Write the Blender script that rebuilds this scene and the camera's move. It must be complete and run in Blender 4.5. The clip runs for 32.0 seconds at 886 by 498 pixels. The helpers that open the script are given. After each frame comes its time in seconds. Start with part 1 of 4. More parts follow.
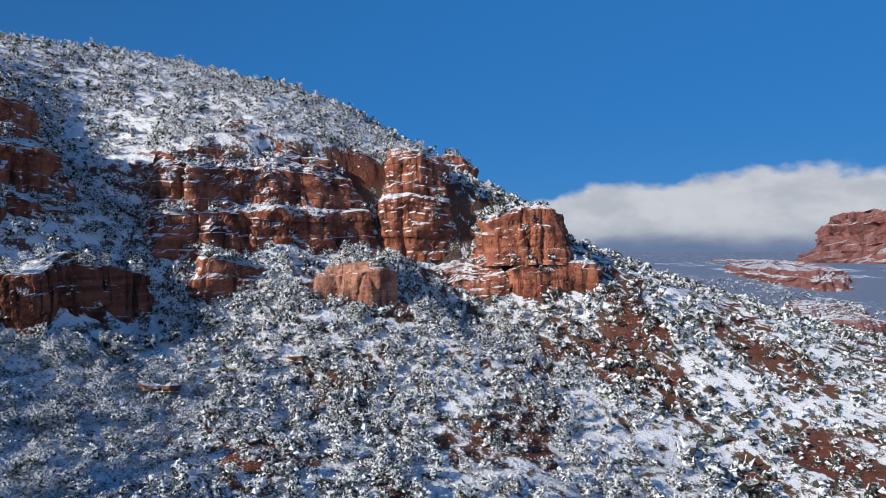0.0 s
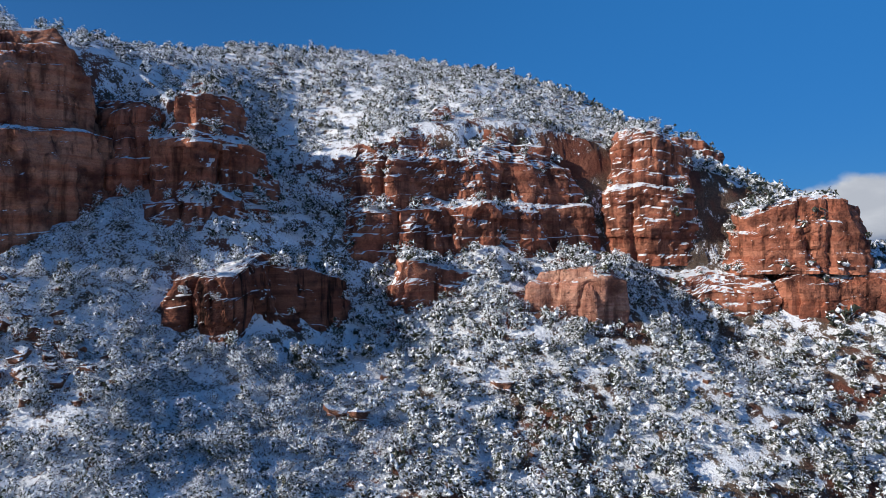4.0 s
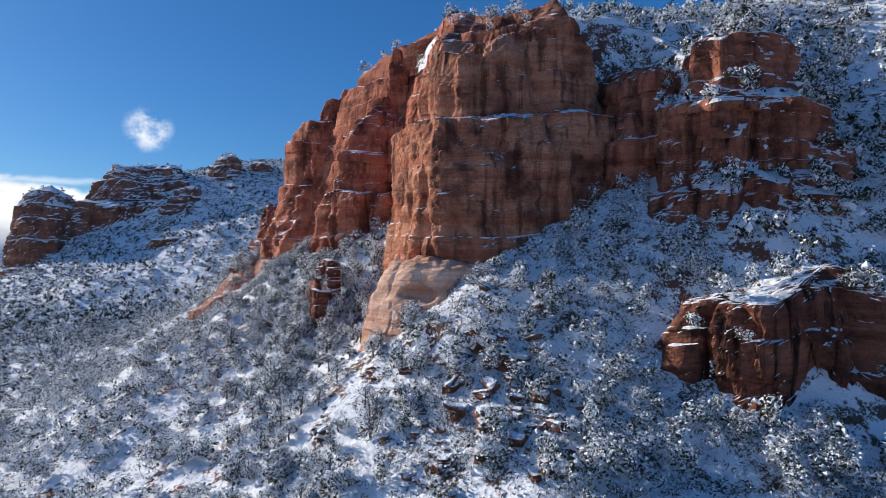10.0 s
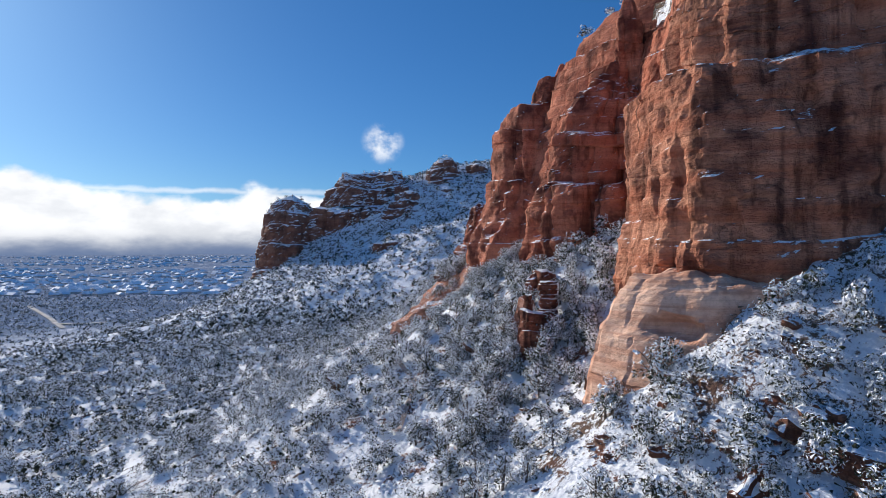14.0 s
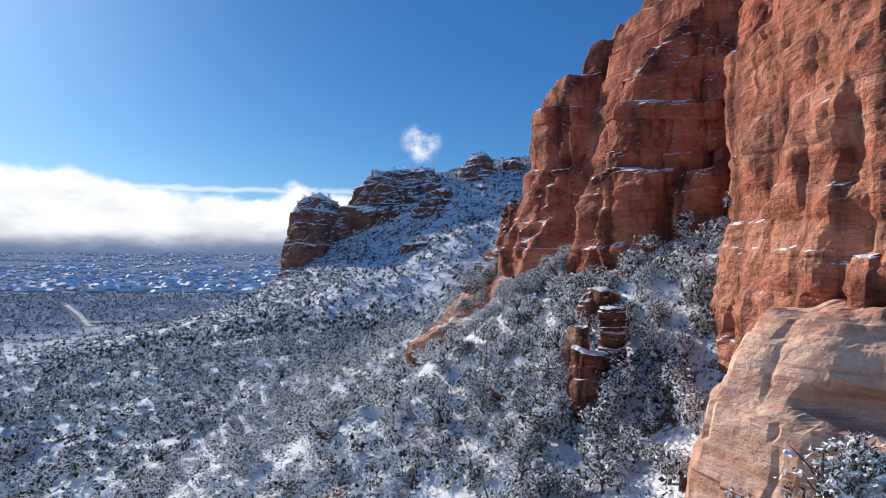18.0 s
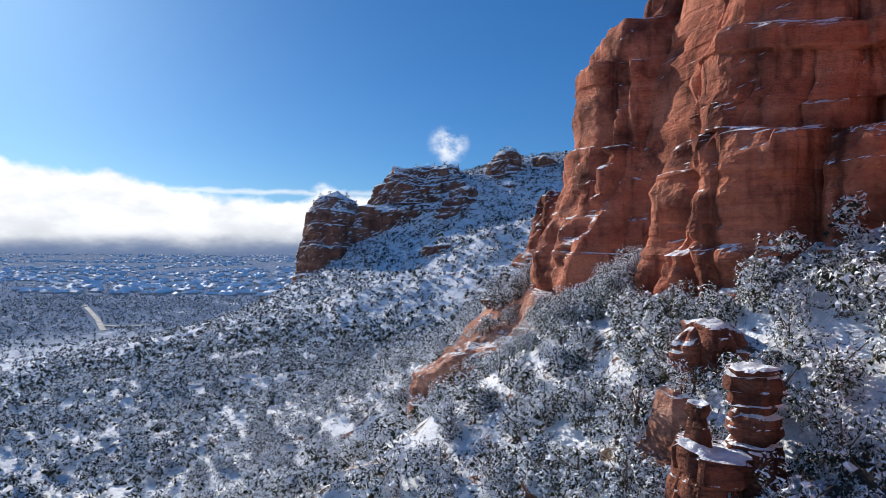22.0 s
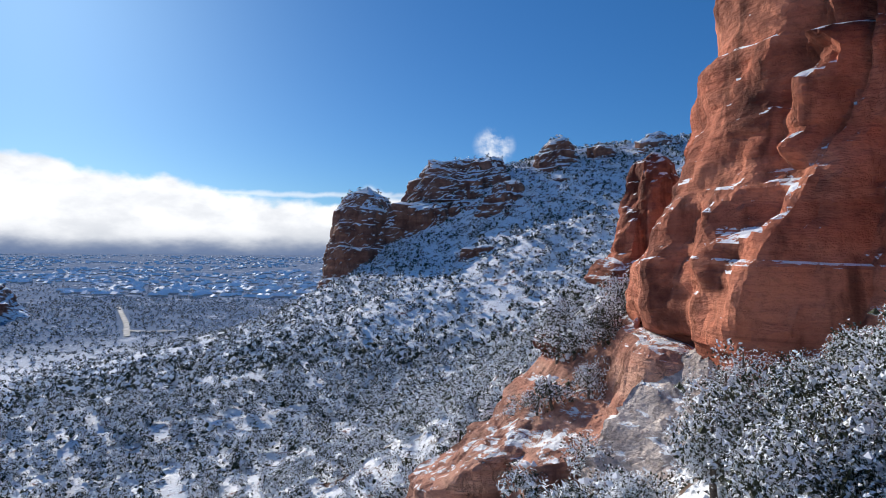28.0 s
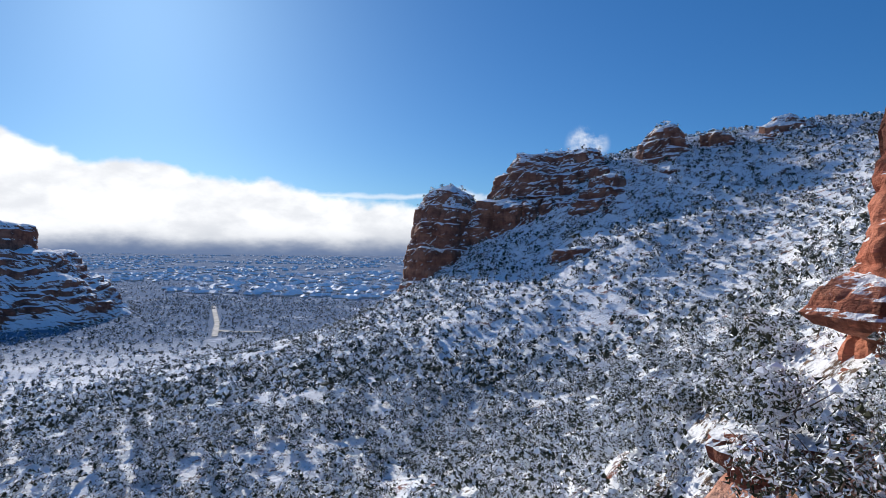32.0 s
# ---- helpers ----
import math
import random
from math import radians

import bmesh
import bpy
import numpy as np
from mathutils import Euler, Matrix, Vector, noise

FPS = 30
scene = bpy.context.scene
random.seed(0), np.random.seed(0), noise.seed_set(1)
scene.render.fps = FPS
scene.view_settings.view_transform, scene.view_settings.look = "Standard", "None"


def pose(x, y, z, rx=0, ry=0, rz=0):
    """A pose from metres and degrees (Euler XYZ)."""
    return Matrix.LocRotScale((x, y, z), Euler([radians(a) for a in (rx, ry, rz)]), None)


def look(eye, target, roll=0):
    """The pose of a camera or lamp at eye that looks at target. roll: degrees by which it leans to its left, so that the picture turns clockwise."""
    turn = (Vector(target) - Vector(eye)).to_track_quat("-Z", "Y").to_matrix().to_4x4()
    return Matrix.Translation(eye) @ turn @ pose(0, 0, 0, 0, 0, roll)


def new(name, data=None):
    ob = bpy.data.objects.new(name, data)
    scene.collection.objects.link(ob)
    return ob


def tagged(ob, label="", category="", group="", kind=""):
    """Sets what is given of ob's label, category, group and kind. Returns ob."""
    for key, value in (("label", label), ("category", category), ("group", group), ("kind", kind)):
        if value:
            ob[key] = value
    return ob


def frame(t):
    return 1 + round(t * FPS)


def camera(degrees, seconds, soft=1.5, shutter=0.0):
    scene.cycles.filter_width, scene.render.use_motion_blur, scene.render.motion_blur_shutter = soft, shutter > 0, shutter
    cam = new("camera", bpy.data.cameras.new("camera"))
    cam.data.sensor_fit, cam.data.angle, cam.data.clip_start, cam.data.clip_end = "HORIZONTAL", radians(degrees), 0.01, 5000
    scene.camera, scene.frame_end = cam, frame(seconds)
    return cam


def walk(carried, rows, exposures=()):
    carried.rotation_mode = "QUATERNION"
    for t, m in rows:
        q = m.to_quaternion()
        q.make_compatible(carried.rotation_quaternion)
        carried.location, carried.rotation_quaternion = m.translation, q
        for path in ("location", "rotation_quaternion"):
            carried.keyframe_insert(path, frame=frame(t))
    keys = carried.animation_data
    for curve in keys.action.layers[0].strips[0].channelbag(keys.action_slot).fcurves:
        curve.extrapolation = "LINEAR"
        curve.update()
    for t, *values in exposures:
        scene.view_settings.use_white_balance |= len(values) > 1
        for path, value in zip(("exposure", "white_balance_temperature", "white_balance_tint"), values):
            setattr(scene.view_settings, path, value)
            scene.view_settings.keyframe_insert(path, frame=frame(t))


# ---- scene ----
cam = camera(72.6, 32.0, 0.5)
# seconds, x, y, z, heading to the right of +y, pitch up, lean to the left
PATH = [
    (0, -66.55, -77.05, 67.44, 87.74, -0.49, -0.11),
    (1, -58.82, -75.87, 67.41, 83.30, -0.45, -0.00),
    (2, -51.33, -74.47, 67.51, 78.56, -0.45, 0.05),
    (3, -44.10, -72.50, 67.69, 73.56, -0.48, 0.06),
    (3.5, -40.65, -71.29, 67.78, 70.78, -0.50, 0.07),
    (5.5, -27.34, -64.94, 67.93, 57.20, -0.48, 0.18),
    (6, -24.48, -62.84, 68.00, 53.41, -0.48, 0.19),
    (7, -19.02, -58.29, 68.13, 45.69, -0.51, 0.18),
    (8, -14.03, -53.41, 68.30, 37.59, -0.57, 0.19),
    (8.5, -11.73, -50.84, 68.40, 33.40, -0.60, 0.23),
    (9, -9.65, -48.12, 68.50, 28.89, -0.64, 0.22),
    (9.5, -7.79, -45.36, 68.63, 24.33, -0.69, 0.22),
    (10, -6.19, -42.33, 68.77, 19.79, -0.71, 0.10),
    (10.5, -4.94, -39.18, 68.88, 15.45, -0.69, 0.04),
    (11, -3.90, -35.95, 68.94, 11.01, -0.68, -0.03),
    (11.5, -3.09, -32.72, 69.00, 6.74, -0.62, -0.03),
    (12, -2.56, -29.47, 69.06, 2.78, -0.60, -0.15),
    (12.5, -2.20, -26.17, 69.12, 0.60, -0.57, -0.14),
    (13, -1.97, -22.77, 69.23, 0.14, -0.57, -0.13),
    (13.5, -1.68, -19.40, 69.37, -0.22, -0.54, -0.37),
    (14, -1.40, -15.98, 69.49, -0.58, -0.55, -0.43),
    (14.5, -1.09, -12.65, 69.58, -0.98, -0.55, -0.17),
    (16.5, -0.00, 0.00, 70.00, -2.90, -0.56, 0.17),
    (17, 0.11, 3.39, 70.11, -3.31, -0.53, 0.05),
    (18, 0.27, 10.26, 70.21, -4.08, -0.53, 0.14),
    (19, 0.37, 17.23, 70.21, -4.86, -0.48, 0.05),
    (20, 0.31, 24.05, 70.34, -5.50, -0.46, -0.04),
    (21, 0.22, 30.91, 70.31, -6.12, -0.44, 0.02),
    (22, 0.13, 37.94, 70.28, -6.69, -0.37, 0.21),
    (23, -0.06, 44.80, 70.34, -7.37, -0.35, 0.07),
    (24, -0.41, 51.64, 70.32, -8.00, -0.33, -0.07),
    (25, -0.67, 58.53, 70.27, -8.75, -0.28, 0.14),
    (25.5, -0.75, 62.03, 70.26, -9.12, -0.25, 0.09),
    (27.5, -2.40, 76.94, 70.09, -10.56, -0.21, 0.43),
    (28, -2.80, 80.47, 70.09, -10.99, -0.17, 0.33),
    (28.5, -3.20, 83.95, 70.12, -11.40, -0.19, 0.37),
    (29, -3.64, 87.46, 70.17, -11.83, -0.19, 0.34),
    (29.5, -4.10, 91.05, 70.20, -12.80, -0.21, 0.29),
    (30, -4.70, 94.57, 70.21, -14.16, -0.20, 0.36),
    (30.5, -5.36, 98.09, 70.23, -15.54, -0.21, 0.35),
    (31, -6.10, 101.74, 70.20, -16.87, -0.16, 0.37),
    (32, -7.64, 108.88, 70.28, -19.56, -0.14, 0.47),
]


def flown(x, y, z, heading, pitch, lean):
    h, p = radians(heading), radians(pitch)
    ahead = Vector((math.sin(h) * math.cos(p), math.cos(h) * math.cos(p), math.sin(p)))
    eye = Vector((x, y, z))
    return look(eye, eye + ahead, lean)


walk(cam, [(t, flown(*row)) for t, *row in PATH],
     exposures=[(0, 0.02), (3.5, 0.05), (7, 0.14), (10, 0.24), (14, 0.17), (20, 0.23), (32, 0.15)])

# ---- world and sun ----
SUN_AZ, SUN_EL = radians(-46), radians(23.5)          # to the right of +y, above the horizon
SUN_DIR = Vector((math.sin(SUN_AZ) * math.cos(SUN_EL), math.cos(SUN_AZ) * math.cos(SUN_EL), math.sin(SUN_EL)))
scene.view_settings.exposure = 0.0


def link(nt, a, b):
    nt.links.new(a, b)


def node(nt, kind, **values):
    n = nt.nodes.new(kind)
    for key, value in values.items():
        if key in n.inputs:
            n.inputs[key].default_value = value
    return n


def math_node(nt, op, a, b=None, clamp=False):
    n = nt.nodes.new("ShaderNodeMath")
    n.operation, n.use_clamp = op, clamp
    for i, v in enumerate((a, b)):
        if v is None:
            continue
        if isinstance(v, (int, float)):
            n.inputs[i].default_value = v
        else:
            link(nt, v, n.inputs[i])
    return n.outputs[0]


def ranged(nt, value, lo, hi, out_lo=0.0, out_hi=1.0):
    n = nt.nodes.new("ShaderNodeMapRange")
    n.interpolation_type = "SMOOTHSTEP"
    link(nt, value, n.inputs[0])
    for i, v in enumerate((lo, hi, out_lo, out_hi)):
        n.inputs[i + 1].default_value = v
    return n.outputs[0]


def mixed(nt, factor, a, b):
    n = nt.nodes.new("ShaderNodeMix")
    n.data_type = "RGBA"
    for socket, v in ((n.inputs[0], factor), (n.inputs[6], a), (n.inputs[7], b)):
        if isinstance(v, (int, float)):
            socket.default_value = v
        elif isinstance(v, tuple):
            socket.default_value = (*v, 1)
        else:
            link(nt, v, socket)
    return n.outputs[2]


def noise_of(nt, vector, scale, detail=4.0, rough=0.55, stretch=None):
    if stretch:
        m = nt.nodes.new("ShaderNodeVectorMath")
        m.operation = "MULTIPLY"
        link(nt, vector, m.inputs[0])
        m.inputs[1].default_value = stretch
        vector = m.outputs[0]
    n = node(nt, "ShaderNodeTexNoise", Scale=scale, Detail=detail, Roughness=rough)
    link(nt, vector, n.inputs["Vector"])
    return n.outputs[0]


world = bpy.data.worlds.new("winter_sky")
scene.world = world
world.use_nodes = True
wt = world.node_tree
wt.nodes.clear()
sky = wt.nodes.new("ShaderNodeTexSky")
sky.sky_type, sky.sun_disc = "NISHITA", False
sky.sun_elevation, sky.sun_rotation = SUN_EL, SUN_AZ
sky.altitude, sky.air_density, sky.dust_density, sky.ozone_density = 1400, 1.0, 1.3, 3.5
way = wt.nodes.new("ShaderNodeTexCoord").outputs["Generated"]
sep = wt.nodes.new("ShaderNodeSeparateXYZ")
link(wt, way, sep.inputs[0])
# a bank of cumulus all along the horizon, its top uneven, its base grey
puff = noise_of(wt, way, 6.0, 5.0, 0.46, (1, 1, 1.6))
curl = noise_of(wt, way, 26.0, 4.0, 0.5, (1, 1, 1.4))
# the bank is lower in the north and in the east, higher beyond
bank = math_node(wt, "ADD", ranged(wt, sep.outputs[0], -0.32, -0.8, 0.0, 0.062), ranged(wt, sep.outputs[1], 0.05, -0.4, 0.0, 0.04))
top = math_node(wt, "MULTIPLY_ADD", math_node(wt, "ADD", math_node(wt, "MULTIPLY", puff, 0.115), math_node(wt, "MULTIPLY", curl, 0.035)), 1.0)
link(wt, bank, top.node.inputs[2])
cover = ranged(wt, math_node(wt, "SUBTRACT", top, sep.outputs[2]), 0.0, 0.02)
low = ranged(wt, sep.outputs[2], -0.05, 0.045)
shade = noise_of(wt, way, 11.0, 5.0, 0.55, (1, 1, 2.0))
bright = math_node(wt, "MULTIPLY", low, ranged(wt, shade, 0.3, 0.62, 0.7, 1.0))
sun_side = wt.nodes.new("ShaderNodeVectorMath")
sun_side.operation = "DOT_PRODUCT"
link(wt, way, sun_side.inputs[0])
sun_side.inputs[1].default_value = SUN_DIR
glow = ranged(wt, sun_side.outputs["Value"], -0.3, 0.85)
cloud = mixed(wt, bright, (4.0, 4.8, 6.4), (17.0, 17.2, 17.6))
away_side = mixed(wt, bright, (2.6, 3.3, 4.8), (10.0, 10.5, 11.5))
lit = mixed(wt, glow, away_side, cloud)
wisp = wt.nodes.new("ShaderNodeVectorMath")
wisp.operation = "DOT_PRODUCT"
link(wt, way, wisp.inputs[0])
wisp.inputs[1].default_value = Vector((math.sin(radians(-6.2)) * 0.98, math.cos(radians(-6.2)) * 0.98, 0.163)).normalized()
wisp_n = noise_of(wt, way, 24.0, 5.0, 0.6, (1, 1, 1.1))
wisp_f = math_node(wt, "MULTIPLY", ranged(wt, wisp.outputs["Value"], math.cos(radians(2.2)), math.cos(radians(0.4))), ranged(wt, wisp_n, 0.4, 0.68), True)
# a thin streak of stratus over the northern end of the bank
line = math_node(wt, "ADD", sep.outputs[2], math_node(wt, "MULTIPLY", math_node(wt, "SUBTRACT", curl, 0.5), 0.012))
streak_f = math_node(wt, "MULTIPLY", ranged(wt, math_node(wt, "ABSOLUTE", math_node(wt, "SUBTRACT", line, 0.083)), 0.007, 0.0), ranged(wt, sep.outputs[0], -0.05, -0.3), True)
over = math_node(wt, "MAXIMUM", cover, math_node(wt, "MAXIMUM", math_node(wt, "MULTIPLY", wisp_f, 0.8), math_node(wt, "MULTIPLY", streak_f, 0.55)))
back = wt.nodes.new("ShaderNodeBackground")
back.inputs[1].default_value = 0.057
deep = wt.nodes.new("ShaderNodeHueSaturation")
deep.inputs["Saturation"].default_value = 1.15
link(wt, sky.outputs[0], deep.inputs["Color"])
tint = wt.nodes.new("ShaderNodeMix")
tint.data_type, tint.blend_type = "RGBA", "MULTIPLY"
tint.inputs[0].default_value = 1.0
link(wt, deep.outputs[0], tint.inputs[6])
tint.inputs[7].default_value = (0.68, 1.06, 1.38, 1)
clear = mixed(wt, over, mixed(wt, ranged(wt, sun_side.outputs["Value"], -0.7, 0.5, 0.75, 0.22), tint.outputs[2], (0.42, 3.3, 9.4)), lit)
# under the bank, the hazy rim of the plain
hang = noise_of(wt, way, 9.0, 5.0, 0.6, (1, 1, 2.5))
rim = ranged(wt, math_node(wt, "ADD", sep.outputs[2], math_node(wt, "MULTIPLY", math_node(wt, "SUBTRACT", hang, 0.5), 0.05)), 0.022, -0.014)
link(wt, mixed(wt, rim, clear, (2.5, 3.5, 5.9)), back.inputs[0])
link(wt, back.outputs[0], wt.nodes.new("ShaderNodeOutputWorld").inputs[0])

sun = new("sun", bpy.data.lights.new("sun", "SUN"))
sun.data.energy, sun.data.angle, sun.data.color = 5.0, radians(0.53), (1.0, 0.93, 0.83)
sun.matrix_world = look(SUN_DIR * 400, (0, 0, 0))

# ---- materials ----
SNOW = (0.84, 0.86, 0.9)


def shader(name, gloss=0.12):
    m = bpy.data.materials.new(name)
    m.use_nodes = True
    nt = m.node_tree
    b = nt.nodes["Principled BSDF"]
    b.inputs["Specular IOR Level"].default_value = gloss
    return m, nt, b


def surface(nt):
    g = nt.nodes.new("ShaderNodeNewGeometry")
    up = nt.nodes.new("ShaderNodeSeparateXYZ")
    link(nt, g.outputs["Normal"], up.inputs[0])
    place = nt.nodes.new("ShaderNodeSeparateXYZ")
    link(nt, g.outputs["Position"], place.inputs[0])
    return g, up.outputs[2], place


def bumped(nt, b, height, distance, strength=0.6):
    n = nt.nodes.new("ShaderNodeBump")
    n.inputs["Distance"].default_value, n.inputs["Strength"].default_value = distance, strength
    link(nt, height, n.inputs["Height"])
    link(nt, n.outputs[0], b.inputs["Normal"])


def rock(name, dark, mid, pale, snow=0.5, varnish=0.5, band=0.55, joint=0.5, relief=0.8):
    """Bedded sandstone: colour beds across z, dark run-off streaks, snow where it can lie."""
    m, nt, b = shader(name)
    g, up, place = surface(nt)
    p = g.outputs["Position"]
    beds = noise_of(nt, p, 1.0, 4.0, 0.6, (0.03, 0.03, band))
    blotch = noise_of(nt, p, 0.16, 4.0, 0.6)
    grain = noise_of(nt, p, 2.3, 4.0, 0.7)
    colour = mixed(nt, ranged(nt, beds, 0.38, 0.62), mid, pale)
    colour = mixed(nt, ranged(nt, blotch, 0.42, 0.7), colour, dark)
    streak = noise_of(nt, p, 1.0, 4.0, 0.55, (0.55, 0.55, 0.045))
    colour = mixed(nt, math_node(nt, "MULTIPLY", ranged(nt, streak, 0.5, 0.68), varnish), colour, tuple(0.42 * c for c in dark))
    colour = mixed(nt, math_node(nt, "MULTIPLY", ranged(nt, grain, 0.45, 0.75), 0.35), colour, tuple(0.6 * c for c in dark))
    thin = noise_of(nt, p, 1.0, 4.0, 0.65, (0.1, 0.1, 3.2))
    colour = mixed(nt, math_node(nt, "MULTIPLY", ranged(nt, thin, 0.54, 0.7), 0.22), colour, tuple(0.5 * c for c in dark))
    # snow lies in patches, and in streaks along the beds
    fall = math_node(nt, "ADD", math_node(nt, "MULTIPLY", noise_of(nt, p, 1.1, 5.0, 0.7), 0.5), math_node(nt, "MULTIPLY", noise_of(nt, p, 1.0, 4.0, 0.65, (0.28, 0.28, 2.0)), 0.5))
    lie = math_node(nt, "ADD", up, math_node(nt, "MULTIPLY", math_node(nt, "SUBTRACT", fall, 0.5), 1.7))
    cover = ranged(nt, lie, 1.0 - snow, 1.08 - snow)
    link(nt, mixed(nt, cover, colour, SNOW), b.inputs["Base Color"])
    b.inputs["Roughness"].default_value = 0.88
    fine = math_node(nt, "ADD", math_node(nt, "MULTIPLY", grain, 0.5), math_node(nt, "MULTIPLY", noise_of(nt, p, 0.7, 5.0, 0.6, (1, 1, 2.6)), 1.5))
    fine = math_node(nt, "ADD", fine, math_node(nt, "MULTIPLY", thin, 0.22))
    # hairline cracks
    split = math_node(nt, "ABSOLUTE", math_node(nt, "SUBTRACT", noise_of(nt, p, 0.45, 6.0, 0.6, (1, 1, 0.45)), 0.5))
    fine = math_node(nt, "ADD", fine, math_node(nt, "MULTIPLY", ranged(nt, split, 0.0, 0.012), joint))
    bumped(nt, b, fine, 0.7, relief)
    return m


RED = rock("red_sandstone", (0.14, 0.049, 0.034), (0.48, 0.17, 0.096), (0.6, 0.275, 0.17), 0.22, 0.75)
RED_DEEP = rock("deep_red_sandstone", (0.13, 0.042, 0.029), (0.47, 0.15, 0.087), (0.57, 0.215, 0.13), 0.27, 0.7, relief=0.6)
RED_DARK = rock("dark_sandstone", (0.11, 0.042, 0.031), (0.4, 0.135, 0.08), (0.52, 0.21, 0.13), 0.3, 0.8)
RED_BARE = rock("bare_sandstone", (0.46, 0.225, 0.145), (0.66, 0.365, 0.25), (0.8, 0.54, 0.4), -0.08, 0.12, 1.3, 0.3, 0.4)
RED_SNOWY = rock("snowy_sandstone", (0.11, 0.042, 0.031), (0.37, 0.125, 0.076), (0.48, 0.195, 0.12), 0.5, 0.7)
FAR_RED = rock("far_sandstone", (0.13, 0.06, 0.045), (0.25, 0.11, 0.075), (0.33, 0.17, 0.12), 0.53, 0.35, 0.25)


RED_SLICK = rock("red_slickrock", (0.25, 0.105, 0.076), (0.5, 0.225, 0.155), (0.62, 0.345, 0.25), 0.12, 0.6, 0.5, 0.8)
STAINED = rock("stained_sandstone", (0.05, 0.024, 0.019), (0.2, 0.072, 0.047), (0.34, 0.135, 0.085), 0.3, 1.0)
GREY = rock("weathered_grey_slab", (0.26, 0.19, 0.165), (0.54, 0.46, 0.42), (0.66, 0.57, 0.52), 0.12, 0.3, 1.5)
MESA = rock("mesa_sandstone", (0.14, 0.06, 0.055), (0.22, 0.09, 0.08), (0.28, 0.14, 0.13), 0.1, 0.3, 0.12)


def ground_material():
    m, nt, b = shader("snowy_ground", 0.0)
    g, up, place = surface(nt)
    p = g.outputs["Position"]
    broad = noise_of(nt, p, 0.035, 4.0, 0.6)
    patch = noise_of(nt, p, 0.28, 5.0, 0.62)
    fine = noise_of(nt, p, 1.9, 6.0, 0.75)
    soil = mixed(nt, ranged(nt, patch, 0.35, 0.65), (0.12, 0.045, 0.033), (0.19, 0.078, 0.054))
    litter = mixed(nt, ranged(nt, fine, 0.4, 0.6), (0.07, 0.055, 0.045), (0.17, 0.12, 0.09))
    bare = mixed(nt, ranged(nt, broad, 0.5, 0.62), litter, soil)
    # the thaw is strongest on the open red slope in the south
    warm = math_node(nt, "MULTIPLY", ranged(nt, place.outputs[1], -10, -60), ranged(nt, broad, 0.46, 0.6, 0.02, 0.15))
    level = math_node(nt, "ADD", math_node(nt, "ADD", math_node(nt, "MULTIPLY", patch, 0.55), math_node(nt, "MULTIPLY", fine, 0.45)), warm)
    level = math_node(nt, "SUBTRACT", level, math_node(nt, "MULTIPLY", math_node(nt, "SUBTRACT", up, 0.8), 0.15))
    near = mixed(nt, ranged(nt, level, 0.52, 0.57), SNOW, bare)
    # the wooded valley floor, too far off for single trees; haze and cloud shadow are painted into its blue-grey
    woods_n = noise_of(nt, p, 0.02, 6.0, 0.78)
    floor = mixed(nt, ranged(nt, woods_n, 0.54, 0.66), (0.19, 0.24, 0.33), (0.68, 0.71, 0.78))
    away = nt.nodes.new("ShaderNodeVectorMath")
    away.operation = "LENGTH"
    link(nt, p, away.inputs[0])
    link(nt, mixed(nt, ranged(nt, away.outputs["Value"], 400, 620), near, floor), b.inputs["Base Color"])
    b.inputs["Roughness"].default_value = 0.85
    lumps = noise_of(nt, p, 0.9, 4.0, 0.6)
    bumped(nt, b, math_node(nt, "ADD", math_node(nt, "ADD", patch, lumps), math_node(nt, "MULTIPLY", fine, 0.45)), 0.9, 0.7)
    return m


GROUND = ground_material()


def foliage(name, dark, light, snow, soft=0.08):
    m, nt, b = shader(name)
    g, up, place = surface(nt)
    p = g.outputs["Position"]
    colour = mixed(nt, g.outputs["Random Per Island"], dark, light)
    fine = noise_of(nt, p, 2.8, 5.0, 0.85)
    clump = noise_of(nt, p, 0.35, 3.0, 0.6)
    # snow has caught in specks all through the foliage, more of it on top
    lie = math_node(nt, "ADD", math_node(nt, "MULTIPLY", math_node(nt, "ABSOLUTE", up), 0.3), math_node(nt, "ADD", fine, math_node(nt, "MULTIPLY", clump, 0.85)))
    lie = math_node(nt, "ADD", lie, math_node(nt, "MULTIPLY", math_node(nt, "SUBTRACT", g.outputs["Random Per Island"], 0.5), 0.7))
    link(nt, mixed(nt, ranged(nt, lie, 1.18 - snow - soft, 1.18 - snow + soft), colour, SNOW), b.inputs["Base Color"])
    b.inputs["Roughness"].default_value = 0.8
    return m


JUNIPER = foliage("juniper_foliage", (0.026, 0.03, 0.018), (0.11, 0.11, 0.07), 0.105, 0.09)
LADEN = foliage("snow_laden_juniper", (0.028, 0.032, 0.018), (0.12, 0.12, 0.068), 0.15, 0.07)
FROSTED = foliage("frosted_juniper", (0.03, 0.035, 0.026), (0.11, 0.115, 0.085), 0.05, 0.12)
SCRUB = foliage("winter_scrub", (0.05, 0.042, 0.03), (0.19, 0.15, 0.105), 0.08)


def plain(name, colour, rough=0.8, vary=0.25, scale=1.5):
    m, nt, b = shader(name)
    p = nt.nodes.new("ShaderNodeNewGeometry").outputs["Position"]
    n = noise_of(nt, p, scale, 5.0, 0.65)
    link(nt, mixed(nt, ranged(nt, n, 0.35, 0.65), tuple(c * (1 - vary) for c in colour), tuple(min(1, c * (1 + vary)) for c in colour)), b.inputs["Base Color"])
    b.inputs["Roughness"].default_value = rough
    return m


